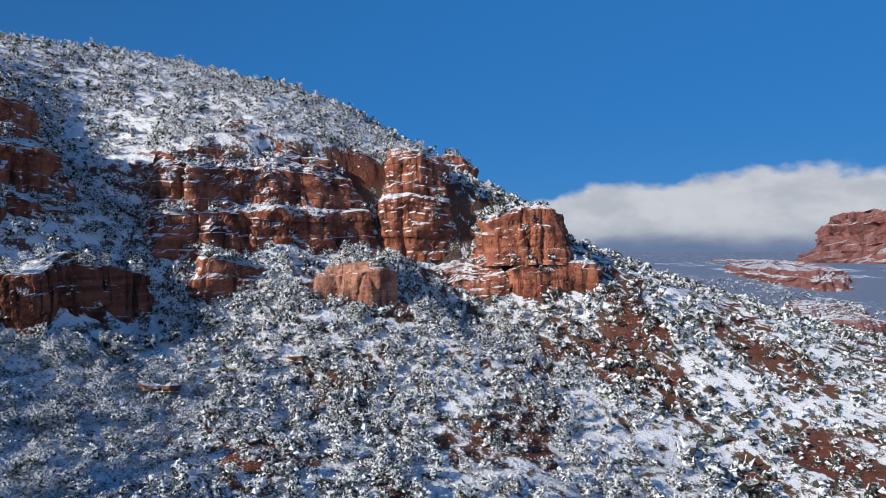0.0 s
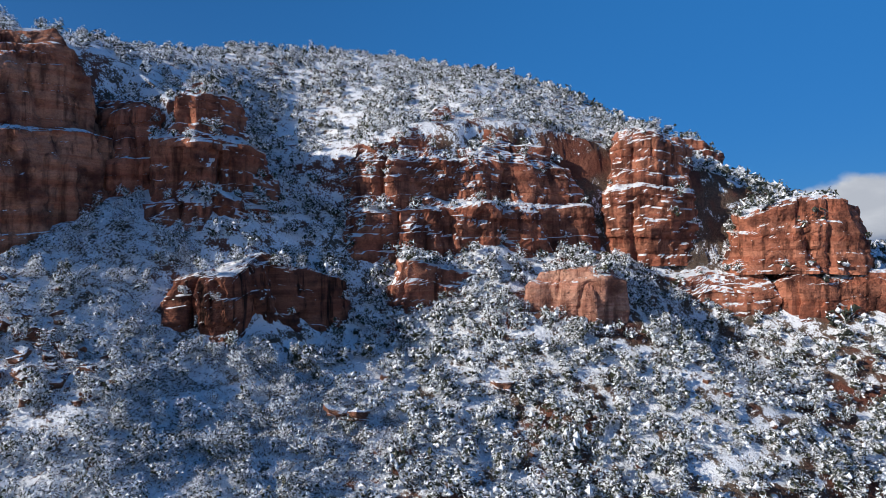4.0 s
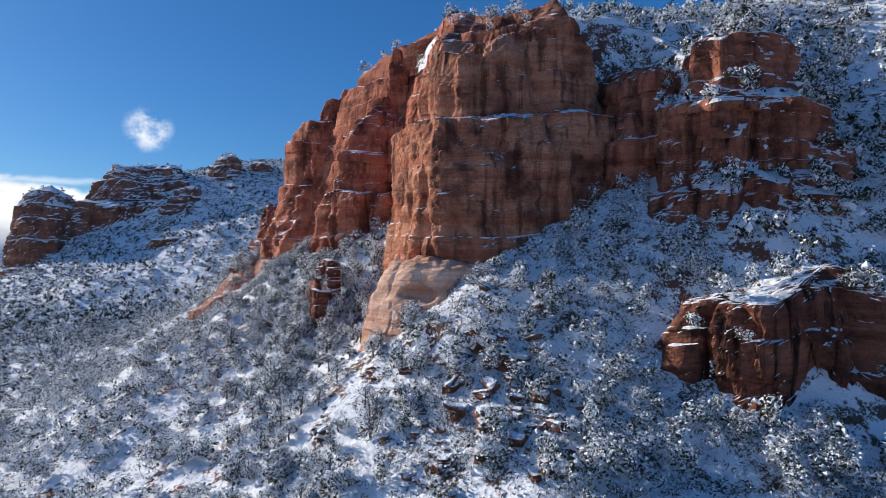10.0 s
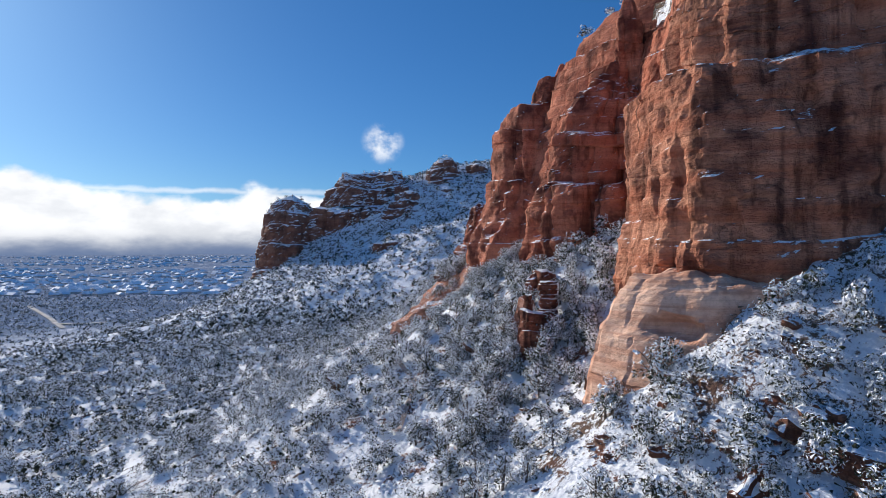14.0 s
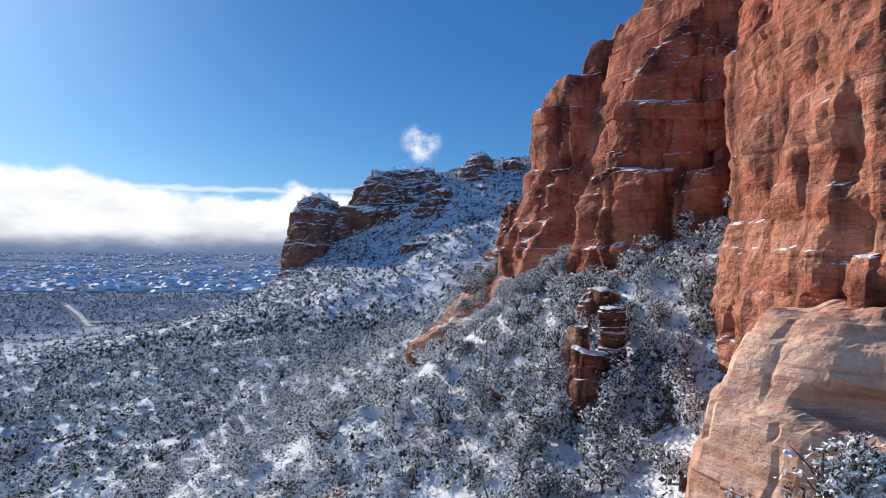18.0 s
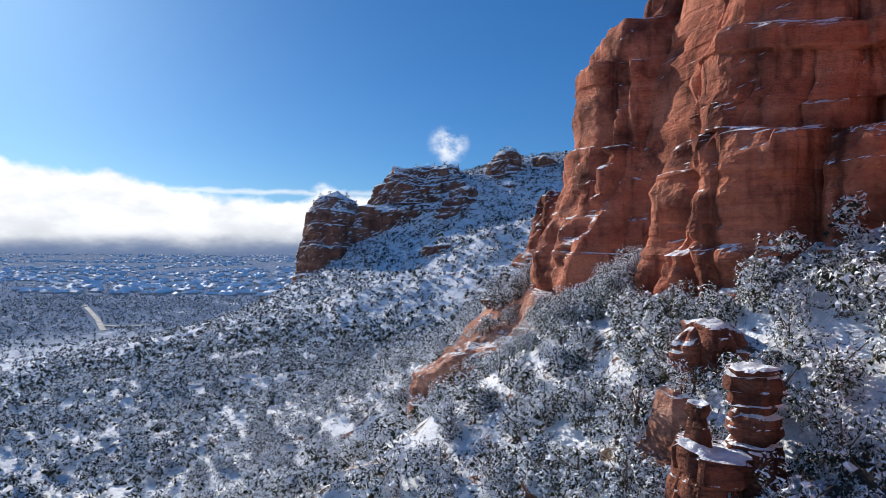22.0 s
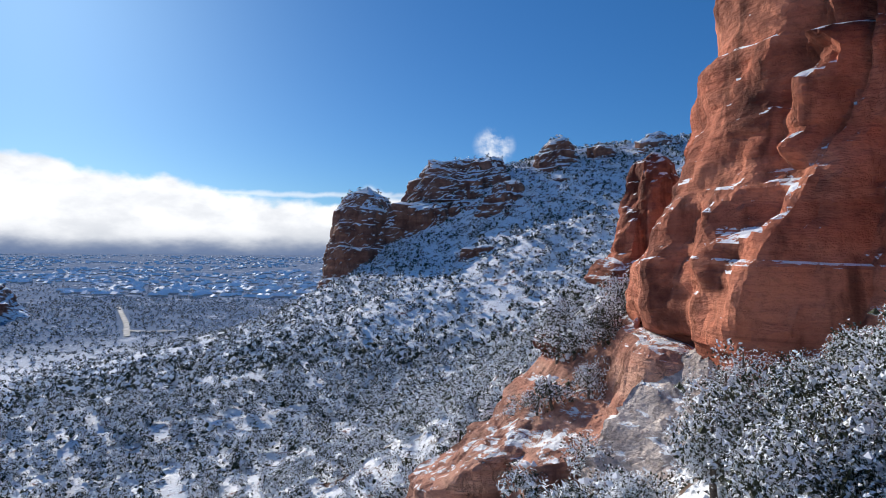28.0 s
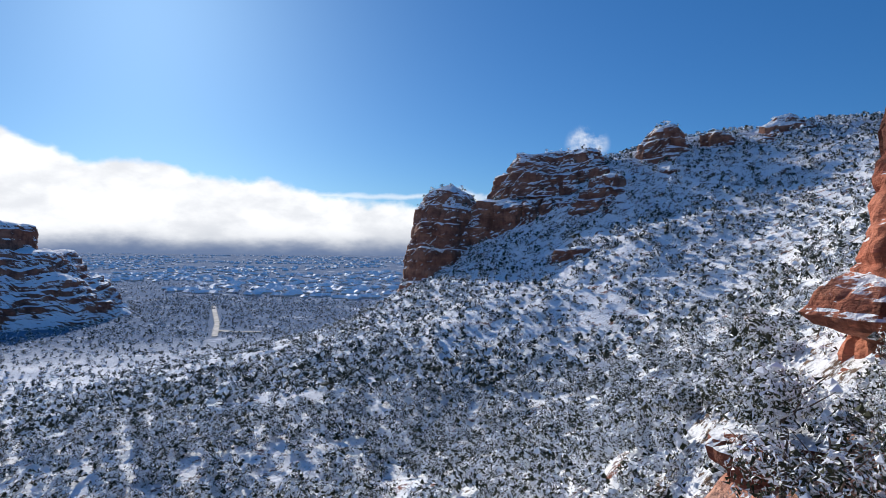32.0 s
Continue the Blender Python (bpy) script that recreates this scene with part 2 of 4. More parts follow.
BARK = plain("juniper_bark", (0.13, 0.1, 0.08), 0.9, 0.4, 6.0)
ROAD = plain("wet_road", (0.2, 0.21, 0.24), 0.8, 0.35, 0.1)
ROOF_SNOW = plain("snow_on_roofs", (0.82, 0.84, 0.88), 0.8, 0.06, 0.5)
WALL_TAN = plain("stucco", (0.55, 0.5, 0.45), 0.9, 0.2, 0.5)


# ---- mesh helpers ----
def hashed(i, j, k, seed):
    h = (i * 374761393 + j * 668265263 + k * 2147483647 + seed * 1274126177) & 0xFFFFFFFF
    h = ((h ^ (h >> 13)) * 1274126177) & 0xFFFFFFFF
    h = ((h ^ (h >> 16)) * 2246822519) & 0xFFFFFFFF
    return ((h ^ (h >> 15)) & 0xFFFF) / 32767.5 - 1.0


def vnoise(x, y, z, seed=0):
    """Smooth value noise in -1..1, for arrays."""
    x, y, z = np.broadcast_arrays(np.asarray(x, float), np.asarray(y, float), np.asarray(z, float))
    i, j, k = (np.floor(v).astype(np.int64) for v in (x, y, z))
    u, v, w = ((a - b) * (a - b) * (3 - 2 * (a - b)) for a, b in ((x, i), (y, j), (z, k)))
    out = 0.0
    for a in (0, 1):
        for b in (0, 1):
            for c in (0, 1):
                f = (u if a else 1 - u) * (v if b else 1 - v) * (w if c else 1 - w)
                out = out + f * hashed(i + a, j + b, k + c, seed)
    return out


def fbm(x, y, z, octaves=4, seed=0, gain=0.5):
    out, amp = 0.0, 1.0
    for o in range(octaves):
        out = out + amp * vnoise(x * 2**o, y * 2**o, z * 2**o, seed + o)
        amp *= gain
    return out


def mesh_of(name, verts, faces, material, smooth=False):
    me = bpy.data.meshes.new(name)
    verts = np.asarray(verts, np.float32)
    faces = np.asarray(faces, np.int32)
    n, k = faces.shape
    me.vertices.add(len(verts))
    me.vertices.foreach_set("co", verts.ravel())
    me.loops.add(n * k)
    me.loops.foreach_set("vertex_index", faces.ravel())
    me.polygons.add(n)
    me.polygons.foreach_set("loop_start", np.arange(0, n * k, k, dtype=np.int32))
    me.polygons.foreach_set("use_smooth", np.full(n, smooth))
    me.update(calc_edges=True)
    me.materials.append(material)
    return me


def part(name, mesh, parent, label=""):
    ob = new(name, mesh)
    ob.parent = parent
    return tagged(ob, label)


SOLIDS = []      # vertices and faces of ground and rock, on which things are set down


def solid(name, verts, faces, material, label, category, kind="", group="", smooth=True):
    SOLIDS.append((np.asarray(verts), np.asarray(faces)))
    return tagged(new(name, mesh_of(name, verts, faces, material, smooth)), label, category, group, kind)


# ---- the ground ----
TALUS = [(38, -17, 32), (61, -52, 26), (82, -100, 20), (116, -151, 17), (143, -146, 36), (105, -75, 41), (43, 5, 45), (68, -12, 43),
         (82, -30, 43), (12, 21, 40), (25, 15, 46), (29, 29, 52), (7, 53, 47), (32, 0, 40), (90, -62, 36), (87, -30.6, 46.5), (83.5, -35, 42), (96, -50, 45), (50, 7, 48.5), (58, 5, 48), (66, 0, 48), (75, -7, 47.5), (56, 8, 49), (64, 5.5, 49), (71, 1.4, 49), (79, -5, 48.5)]
FOOT = [(150, -132, 46), (135, -74, 46), (141, -96, 45), (97, -16, 55), (118, -36, 58), (86, -20, 48), (46, 14, 49), (26, 39.5, 60.8), (31.5, 40, 64), (19, 44, 55.3), (12.1, 54.6, 51), (16, 63, 53), (38, 42, 67), (45, 41, 71), (52, 41, 75), (14.6, 58.5, 52), (4, 72, 50), (18, 79, 65), (12, 94, 64),
        (6, 109, 61.5), (2.5, 116, 56.5), (4, 104, 60.5), (-8, 134, 48), (1, 143, 64), (-12, 122, 44), (4, 86, 54), (-4, 97, 53), (28, 80, 72), (13, 106, 65)]
BENCH = [(101, 2, 67), (66, 15, 65), (52, 28, 64), (60, 23, 66), (115, -22, 69), (120, -40, 64), (150, -60, 68), (160, -84, 70), (174, -116, 62), (148, -34, 66), (90, 24, 82), (100, 40, 92), (52, 60, 78)]
UPPER = [(78, 52, 106), (117, 42, 104), (100, 34, 94), (110, 10, 98), (160, -35, 104), (250, 60, 148), (125, -12, 104), (58, 66, 114),
         (44, 76, 117), (40, 92, 118), (52, 86, 121.5), (45, 105, 117.5), (35, 115, 111.5), (25, 124, 103), (30, 134, 101), (85, 95, 123), (81, 79, 121), (106, 85, 128),
         (139, 100, 139), (165, 105, 146), (144, 75, 136), (172, 51, 140), (185, 84, 148), (200, 53, 147), (198, 18, 139), (200, 1, 134), (197, -25, 126),
         (193, -36, 118.5), (215, -45, 113), (240, -75, 98)]
NORTH = [(60, 205, 84), (40, 250, 72), (0, 200, 48), (-23, 224, 37), (-47, 207, 31), (-46, 275, 33), (60, 300, 86), (15, 300, 56), (110, 250, 105),
         (110, 150, 122), (65, 165, 96), (22, 165, 70)]
FAR_HILL = [(-69, 323, 45), (-39, 363, 65), (-16, 352, 70), (-118, 405, 54), (-4, 440, 124), (-37, 440, 116), (24, 430, 122), (60, 440, 131),
            (120, 430, 128), (-85, 440, 90), (-20, 540, 105), (-210, 430, 16), (-60, 395, 76), (30, 375, 90)]
VALLEY = [(-63, 101, 27), (-31, 91, 38), (-9, 67, 42), (-126, 206, 27), (-83, 155, 26), (-56, 163, 33), (-14, 96, 48), (-137, 246, 24),
          (-94, 231, 30), (-150, 100, 16), (-250, 300, 9), (-341, 505, 2), (-300, 50, 6), (-230, 560, 4), (-260, 720, 0), (-140, 600, 24), (-450, 300, 0), (-460, 640, 0), (-150, -100, 10), (-66, -77, 20), (0, -60, 24),
          (0, 0, 35), (-30, 20, 31), (-150, -250, 4), (60, -250, 8)]
EAST = [(250, -200, 45), (330, -150, 52), (400, -270, 46), (310, -70, 85), (430, 20, 110), (400, 300, 115), (300, 150, 142)]
LOW = np.array(TALUS + FOOT + BENCH + NORTH + FAR_HILL + VALLEY + EAST, float)
HIGH = np.array(UPPER + NORTH + FAR_HILL + EAST, float)
# the edge of the upper slopes, along the tops of the cliffs
RIM = np.array([(200, -118), (172, -108), (152, -64), (140, -38), (124, -20), (108, 0), (101, 18), (96, 36), (86, 34), (76, 36), (70, 44), (72, 60), (50, 66),
                (38, 66), (38, 82), (36, 96), (32, 108), (24, 119), (19, 126), (24, 134), (44, 148), (80, 170), (180, 210), (330, 200), (420, 20), (310, -80)], float)


def plate(r2):
    return 0.5 * r2 * np.log(r2 + 1e-9)


def plate_fit(spots, stiff=40.0):
    q = spots[:, :2] / 100
    k = plate(((q[:, None] - q[None]) ** 2).sum(-1)) + np.eye(len(q)) * stiff * 1e-4
    lin = np.c_[np.ones(len(q)), q]
    a = np.block([[k, lin], [lin.T, np.zeros((3, 3))]])
    return np.linalg.solve(a, np.r_[spots[:, 2], 0, 0, 0])


PLATES = [(LOW, plate_fit(LOW)), (HIGH, plate_fit(HIGH))]


def inside_rim(x, y):
    """Metres inside (+) or outside (-) the rim of the cliffs."""
    p, a = np.c_[x, y], RIM
    b = np.roll(a, -1, 0)
    best, inside = np.full(len(p), 1e9), np.zeros(len(p), bool)
    for (ax, ay), (bx, by) in zip(a, b):
        d = np.array([bx - ax, by - ay])
        t = np.clip(((p - (ax, ay)) @ d) / (d @ d), 0, 1)
        best = np.minimum(best, np.hypot(p[:, 0] - ax - t * d[0], p[:, 1] - ay - t * d[1]))
        cross = ((ay > p[:, 1]) != (by > p[:, 1])) & (p[:, 0] < (bx - ax) * (p[:, 1] - ay) / (by - ay + 1e-12) + ax)
        inside ^= cross
    return np.where(inside, best, -best)


def ground_height(x, y):
    """The lie of the land: low slopes, the upper slopes inside the rim, and their roughness."""
    shape = np.shape(x)
    x, y = np.ravel(x), np.ravel(y)
    q = np.c_[x, y] / 100
    fields = []
    for spots, plates in PLATES:
        z = plates[-3] + q @ plates[-2:]
        for s, w in zip(spots[:, :2] / 100, plates):
            z = z + w * plate(((q - s) ** 2).sum(-1))
        fields.append(z)
    f = np.clip((inside_rim(x, y) + 5 + 3 * fbm(x / 14, y / 14, 0, 2, 5)) / 9, 0, 1)
    f = f * f * (3 - 2 * f)
    z = fields[0] * (1 - f) + np.maximum(fields[1], fields[0]) * f
    far = np.hypot(x - 40, y - 130)
    blend = np.clip((far - 330) / 330, 0, 1) ** 1.0
    blend = blend * blend * (3 - 2 * blend)
    east = np.clip((x + 0.2 * y - 250) / 500, 0, 1) * 40 * np.clip((2500 - far) / 1500, 0, 1)
    z = np.clip(z, -4, 170) * (1 - blend) + blend * (east + 0.6 * fbm(x / 90, y / 90, 0, 3, 3))
    rough = 1.6 * fbm(x / 26, y / 26, 0, 4, 11) + 0.45 * fbm(x / 5, y / 5, 0, 3, 17)
    # low beds of rock step the slopes
    step = 3.2
    f = z / step + 0.5 * fbm(x / 40, y / 40, 0, 2, 23)
    stair = (np.floor(f) + np.clip((f - np.floor(f)) * 2.2 - 0.6, 0, 1) - f) * step * 0.35
    stair = stair * np.clip((230 - y) / 80, 0.25, 1)
    return (z + (rough + stair) * (1 - 0.9 * blend)).reshape(shape)


def spread(lo, hi, step, reach, growth=1.13):
    inner = np.arange(lo, hi + step / 2, step)
    out, s, left, right = [], step, [], []
    a, b = inner[0], inner[-1]
    while a > -reach or b < reach:
        s *= growth
        a, b = a - s, b + s
        left.append(max(a, -reach - 1)), right.append(min(b, reach + 1))
    return np.unique(np.r_[left[::-1], inner, right])


gx, gy = np.meshgrid(spread(-200, 300, 2.4, 4500), spread(-190, 470, 2.4, 4500), indexing="ij")
gz = ground_height(gx, gy)
n0, n1 = gx.shape
ids = np.arange(n0 * n1).reshape(n0, n1)
quads = np.stack([ids[:-1, :-1], ids[1:, :-1], ids[1:, 1:], ids[:-1, 1:]], -1).reshape(-1, 4)
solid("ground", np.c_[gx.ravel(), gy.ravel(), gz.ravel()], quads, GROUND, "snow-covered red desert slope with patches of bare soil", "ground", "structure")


# ---- rock masses ----
def smooth_loop(points, count):
    """A closed Catmull-Rom line through the points, in even steps."""
    p = np.array(points, float)
    n = len(p)
    t = np.arange(0, n, 1 / 24.0)
    i, f = np.floor(t).astype(int), (t - np.floor(t))[:, None]
    a, b, c, d = (p[(i + k) % n] for k in (-1, 0, 1, 2))
    straight = b + (c - b) * f
    line = 0.5 * (2 * b + (c - a) * f + (2 * a - 5 * b + 4 * c - d) * f**2 + (3 * b - a - 3 * c + d) * f**3)
    line = 0.45 * line + 0.55 * straight
    length = np.r_[0, np.cumsum(np.linalg.norm(np.diff(np.r_[line, line[:1]], axis=0), axis=1))]
    line = np.r_[line, line[:1]]
    want = np.linspace(0, length[-1], count, endpoint=False)
    return np.c_[np.interp(want, length, line[:, 0]), np.interp(want, length, line[:, 1])], length[-1]


def rock_mass(name, plan, profile, material, label, seed, step=0.8, ledge=0.55, cracks=0.8, bulge=1.2, lean=(0, 0), bed=2.6, crown=2.5, rough=1.0, category="rock", group="", kind="", caves=(), wave=0.0, hollows=0, block=0.55, terrace=0.6, calm=None, roof=()):
    """A body of bedded rock: its plan, and rows of height and setback from the foot to the crown; lean tilts its upper part (metres per metre).
    block: how far jointed blocks stand proud; terrace: how far beds step back; calm: below this height the wall is massive; roof: planes (x, y, z, dz/dx, dz/dy) that cut its top."""
    _, around = smooth_loop(plan, 64)
    n = max(24, int(around / step))
    ring, _ = smooth_loop(plan, n)
    mid = ring.mean(0)
    off = ring - mid
    reach = np.linalg.norm(off, axis=1, keepdims=True)
    out = off / reach
    prof = np.array(profile, float)
    along = np.r_[0, np.cumsum(np.hypot(*np.diff(prof, axis=0).T))]
    rows = np.linspace(0, along[-1], max(8, int(along[-1] / (step * 0.75))))
    z, inset = np.interp(rows, along, prof[:, 0]), np.interp(rows, along, prof[:, 1])
    widest = inset.max()
    k = np.where(inset < 0.5 * widest, 0, (inset - 0.5 * widest) / max(0.5 * widest, 1e-6))[:, None]
    r = np.maximum(reach.T - inset[:, None], 0.04 * reach.T)
    r = r * (1 - k) + k * reach.T * np.maximum(1 - inset[:, None] / max(widest, 1e-6) * 0.985, 0.015)
    x, y = mid[0] + out[:, 0] * r, mid[1] + out[:, 1] * r
    zz = np.repeat(z[:, None], n, 1)
    high = (zz - prof[0, 0]) / max(prof[-1, 0] - prof[0, 0], 1e-6)
    zz = zz + high * ((x - mid[0]) * lean[0] + (y - mid[1]) * lean[1])
    zz = zz + wave * np.sin(np.pi * np.clip(high, 0, 1)) * fbm(x / 19, y / 19, 0, 3, seed + 9)
    for px, py, pz, sx, sy in roof:
        zz = np.minimum(zz, pz + sx * (x - px) + sy * (y - py) + 1.2 * fbm(x / 9, y / 9, 0, 2, seed + 15))
    steep = np.clip(1 - 0.8 * inset[:, None] / max(widest, 1), 0.15, 1)
    warp = 1.1 * vnoise(x / 16, y / 16, 0, seed + 5)
    g = np.random.default_rng(seed)
    cuts = prof[0, 0] - 4 - 3 * bed + np.cumsum(g.uniform(0.5, 1.9, 400) * bed)
    i = np.clip(np.searchsorted(cuts, zz + warp), 1, 399)
    f = np.clip((zz + warp - cuts[i - 1]) / (cuts[i] - cuts[i - 1]), 0, 1)
    depth = g.uniform(-0.6, 0.6, 401)[i]
    loud = 1.0 if calm is None else 0.25 + 0.75 * np.clip((zz - calm) / 4, 0, 1)
    tread = np.minimum(terrace * loud * np.clip(0.75 + 0.6 * vnoise(x / 11, y / 11, zz / 9, seed + 12), 0.2, 1), 0.97)
    zz = zz + tread * (np.clip((f - 0.5) / 0.45, 0, 1) - f) * (cuts[i] - cuts[i - 1])
    # vertical joints part each bed into blocks
    arc = np.arange(n)[None] * (around / n) + 1.3 * vnoise(x / 6, y / 6, zz / 8, seed + 13)
    wide = (bed * g.uniform(0.8, 2.8, 401))[i]
    place = arc / wide + g.uniform(0, 1, 401)[i]
    cell = np.floor(place).astype(np.int64)
    edge = np.minimum(place - cell, 1 - (place - cell)) * wide
    here = hashed(cell, i, 0, seed)
    open_joint = np.clip(0.4 + hashed(cell, i, 1, seed), 0, 1)
    jut = (0.8 * here - 1.1 * open_joint * (1 - np.clip(edge / 0.5, 0, 1))) * np.clip(0.55 + 0.9 * vnoise(x / 14, y / 14, zz / 12, seed + 14), 0.1, 1)
    beds = depth + 0.9 * (1 - (2 * f - 1) ** 4) - 0.6 + 0.5 * vnoise(x / 9, y / 9, (zz + warp) / (0.45 * bed), seed + 1)
    n1 = fbm(x / 10, y / 10, zz / 60, 2, seed + 2, 0.4)
    n2 = vnoise(x / 3.6, y / 3.6, zz / 14, seed + 6)
    cleft = 2.6 * (1 - np.abs(n1)) ** 7 + 0.7 * (1 - np.abs(n2)) ** 5
    fine = fbm(x / 2.2, y / 2.2, zz / 1.5, 3, seed + 3)
    large = fbm(x / 13, y / 13, zz / 20, 2, seed + 4)
    knobs = fbm(x / 5, y / 5, zz / 6, 2, seed + 7)
    push = block * loud * jut + ledge * (0.5 + 0.5 * loud) * beds - cracks * cleft + rough * (0.4 * fine + 0.6 * knobs) + 1.6 * bulge * large
    push = push * np.minimum(1, r / 4)
    pits = list(caves)
    for _ in range(hollows):
        i, j = int(g.integers(0, n)), int(g.integers(int(0.1 * len(rows)), int(0.75 * len(rows))))
        pits.append((x[j, i], y[j, i], zz[j, i], g.uniform(0.9, 2.4), g.uniform(1.2, 4.0), g.uniform(0.7, 1.7)))
    for cx, cy, cz, wide, tall, deep in pits:        # hollows
        away = ((x - cx) ** 2 + (y - cy) ** 2) / wide**2 + ((zz - cz) / tall) ** 2
        push = push - deep * np.clip(1.6 - 1.3 * away, 0, 1)
    x, y = x + out[:, 0] * push * steep, y + out[:, 1] * push * steep
    zz = zz + (1 - steep) * (1.5 * large + 0.5 * fine) + 0.12 * fine + crown * high * fbm(x / 17, y / 17, 0, 2, seed + 8)
    v = np.stack([x, y, zz], -1).reshape(-1, 3)
    m = len(rows)
    a = np.arange(m * n).reshape(m, n)
    b = np.roll(a, -1, 1)
    f = np.stack([a[:-1], b[:-1], b[1:], a[1:]], -1).reshape(-1, 4)
    v = np.r_[v, [[*v[-n:, :2].mean(0), v[-n:, 2].mean()]]]
    cap = np.stack([a[-1], b[-1], np.full(n, len(v) - 1), np.full(n, len(v) - 1)], -1)
    tri = np.r_[f[:, [0, 1, 2]], f[:, [0, 2, 3]], cap[:, :3]]
    SOLIDS.append((v, tri))
    thing = tagged(new(name), label, category, group, kind)
    base = np.array([mid[0], mid[1], prof[0, 0]])
    thing.location = base
    row = np.r_[np.repeat(np.arange(m - 1), n), np.repeat(np.arange(m - 1), n), np.full(n, m - 1)]
    ends = [0] + [int(np.searchsorted(rows, np.interp(k, [0, 1, 2, 3], np.quantile(along, [0, 0.34, 0.62, 1])))) for k in (1, 2)] + [m]
    # the foot, the wall and the crown part at a bed
    for k, piece in enumerate(("foot_wall", "upper_wall", "crown")):
        some = tri[(row >= ends[k]) & (row < ends[k + 1])]
        if len(some) == 0:
            continue
        used, index = np.unique(some, return_inverse=True)
        part(piece, mesh_of(piece, v[used] - base, index.reshape(-1, 3), material), thing)
    return thing


rock_mass("sandstone_wall", [(29, 60), (36, 53), (60, 52), (70, 62), (70, 100), (54, 134), (22, 132), (16, 122), (22, 108), (28, 98), (30, 84), (29, 72)],
          [(56, -1), (66, 0), (92, 1.5), (97, 4), (104, 6), (107, 8), (110, 11), (113, 15), (117, 20), (120, 27)], RED_DEEP, "dark red back wall between the buttress and the fins", 2, 0.7, hollows=10, category="cliff", bed=2.2, terrace=1.3, block=0.8, calm=86)
rock_mass("sandstone_wall", [(56, 47), (64, 42), (78, 40), (90, 46), (92, 64), (70, 72), (58, 66)],
          [(64, -1), (72, 0), (86, 1), (88, 3), (98, 5), (101, 9), (103, 15)], RED_DEEP, "dark red wall in the cleft beside the buttress", 4, 0.8, hollows=10, category="cliff", bed=2.2, terrace=1.1, block=0.8)
rock_mass("sandstone_buttress", [(24, 50), (36, 46.5), (50, 45), (61, 46), (68, 54), (67, 68), (58, 84), (40, 88), (28, 80), (22, 66)],
          [(54, -0.8), (62, -0.2), (65, -0.4), (70, -0.4), (70.5, 0), (76, -0.4), (82, 0), (86, 0.6), (90.4, 1.2), (91.4, 5.2), (97, 5.6), (101, 6.2), (104, 7), (107.5, 9), (110, 12), (113, 15), (117, 19), (121, 24), (124, 29)], RED,
          "tall red sandstone buttress with a shaded face and snowy crown", 3, 0.5, ledge=0.38, cracks=0.65, bulge=1.6, bed=2.4, lean=(0.0, 0.0), hollows=26, block=0.8, terrace=1.3, calm=89, roof=[(40, 60, 109, 0.35, 0.5), (52, 86, 123, 0, 0.1)], category="cliff")
rock_mass("sandstone_apron", [(12.8, 52.4), (16.4, 45.5), (23, 40), (38, 37.5), (46, 50), (32, 68), (20, 66), (15.4, 58.6)],
          [(44, -1.5), (49, 0), (54, 1.5), (59, 3.2), (63, 4.9), (65.2, 6.2), (65.8, 8), (66, 14)], RED_BARE, "smooth pale orange sandstone slab under the buttress", 9, 0.45, ledge=0.08, cracks=0.15, bulge=0.3, crown=0.3, rough=0.4, category="rock slab", caves=[(20.8, 45.6, 60.3, 3.2, 1.2, 2.6), (31, 41.5, 61.5, 2.4, 0.8, 1.4)])
rock_mass("stepped_cliff", [(54, 36), (59, 27), (70, 21), (84, 20), (92, 28), (94, 42), (86, 55), (72, 59), (62, 50)],
          [(60, -1), (67, 0), (77, 0.6), (78, 3), (80, 4), (91, 5.5), (92, 9), (94, 10), (101, 11.5), (103, 16), (106, 24)], RED_SNOWY, "stepped red cliff with snow lying on its ledges", 21, 0.6, cracks=1.3, bulge=1.7, wave=1.8, hollows=16, category="cliff", block=0.8, terrace=1.1, bed=2.2)
rock_mass("long_cliff", [(90, 10), (96, -2), (108, -15), (122, -30), (136, -44), (152, -42), (156, 0), (140, 36), (118, 38), (101, 27)],
          [(58, -1), (66, 0), (77, 0.6), (78, 4), (80, 5), (89, 6), (91, 9), (95, 12), (96, 16), (100, 20), (102, 25), (107, 32)], RED_SNOWY, "long orange cliff band below the wooded slope", 31, 0.65, cracks=1.3, bulge=2.0, lean=(0.06, 0.05), wave=2.6, hollows=26, category="cliff", block=0.9, terrace=1.1, bed=2.2)
rock_mass("sandstone_tower", [(139, -50), (141, -62), (150, -72), (163, -74), (172, -62), (166, -46), (150, -42)],
          [(62, -1), (70, 0), (84, 1), (85, 2.5), (98, 3.5), (103, 6), (105, 10)], RED_SNOWY, "blocky red sandstone tower on the ridge", 41, 0.7, wave=1.8, hollows=10, category="cliff")
rock_mass("sandstone_tower", [(230, -64), (234, -80), (246, -88), (260, -80), (262, -62), (246, -52)],
          [(76, -2), (88, 0), (96, 1), (97, 3), (106, 4), (107, 6), (112, 7), (115, 10)], RED_SNOWY, "layered sandstone tower behind the ridge", 47, 1.0, wave=1.8, category="cliff")
rock_mass("rock_terrace", [(146, -84), (147, -98), (152, -112), (162, -116), (172, -104), (168, -84), (156, -78)],
          [(60, -2), (66, 0), (72, 0.8), (73, 2), (78, 2.6), (80, 6), (81, 10)], RED_DARK, "low red sandstone terrace on the ridge", 53, 0.7, wave=1.8, category="cliff")
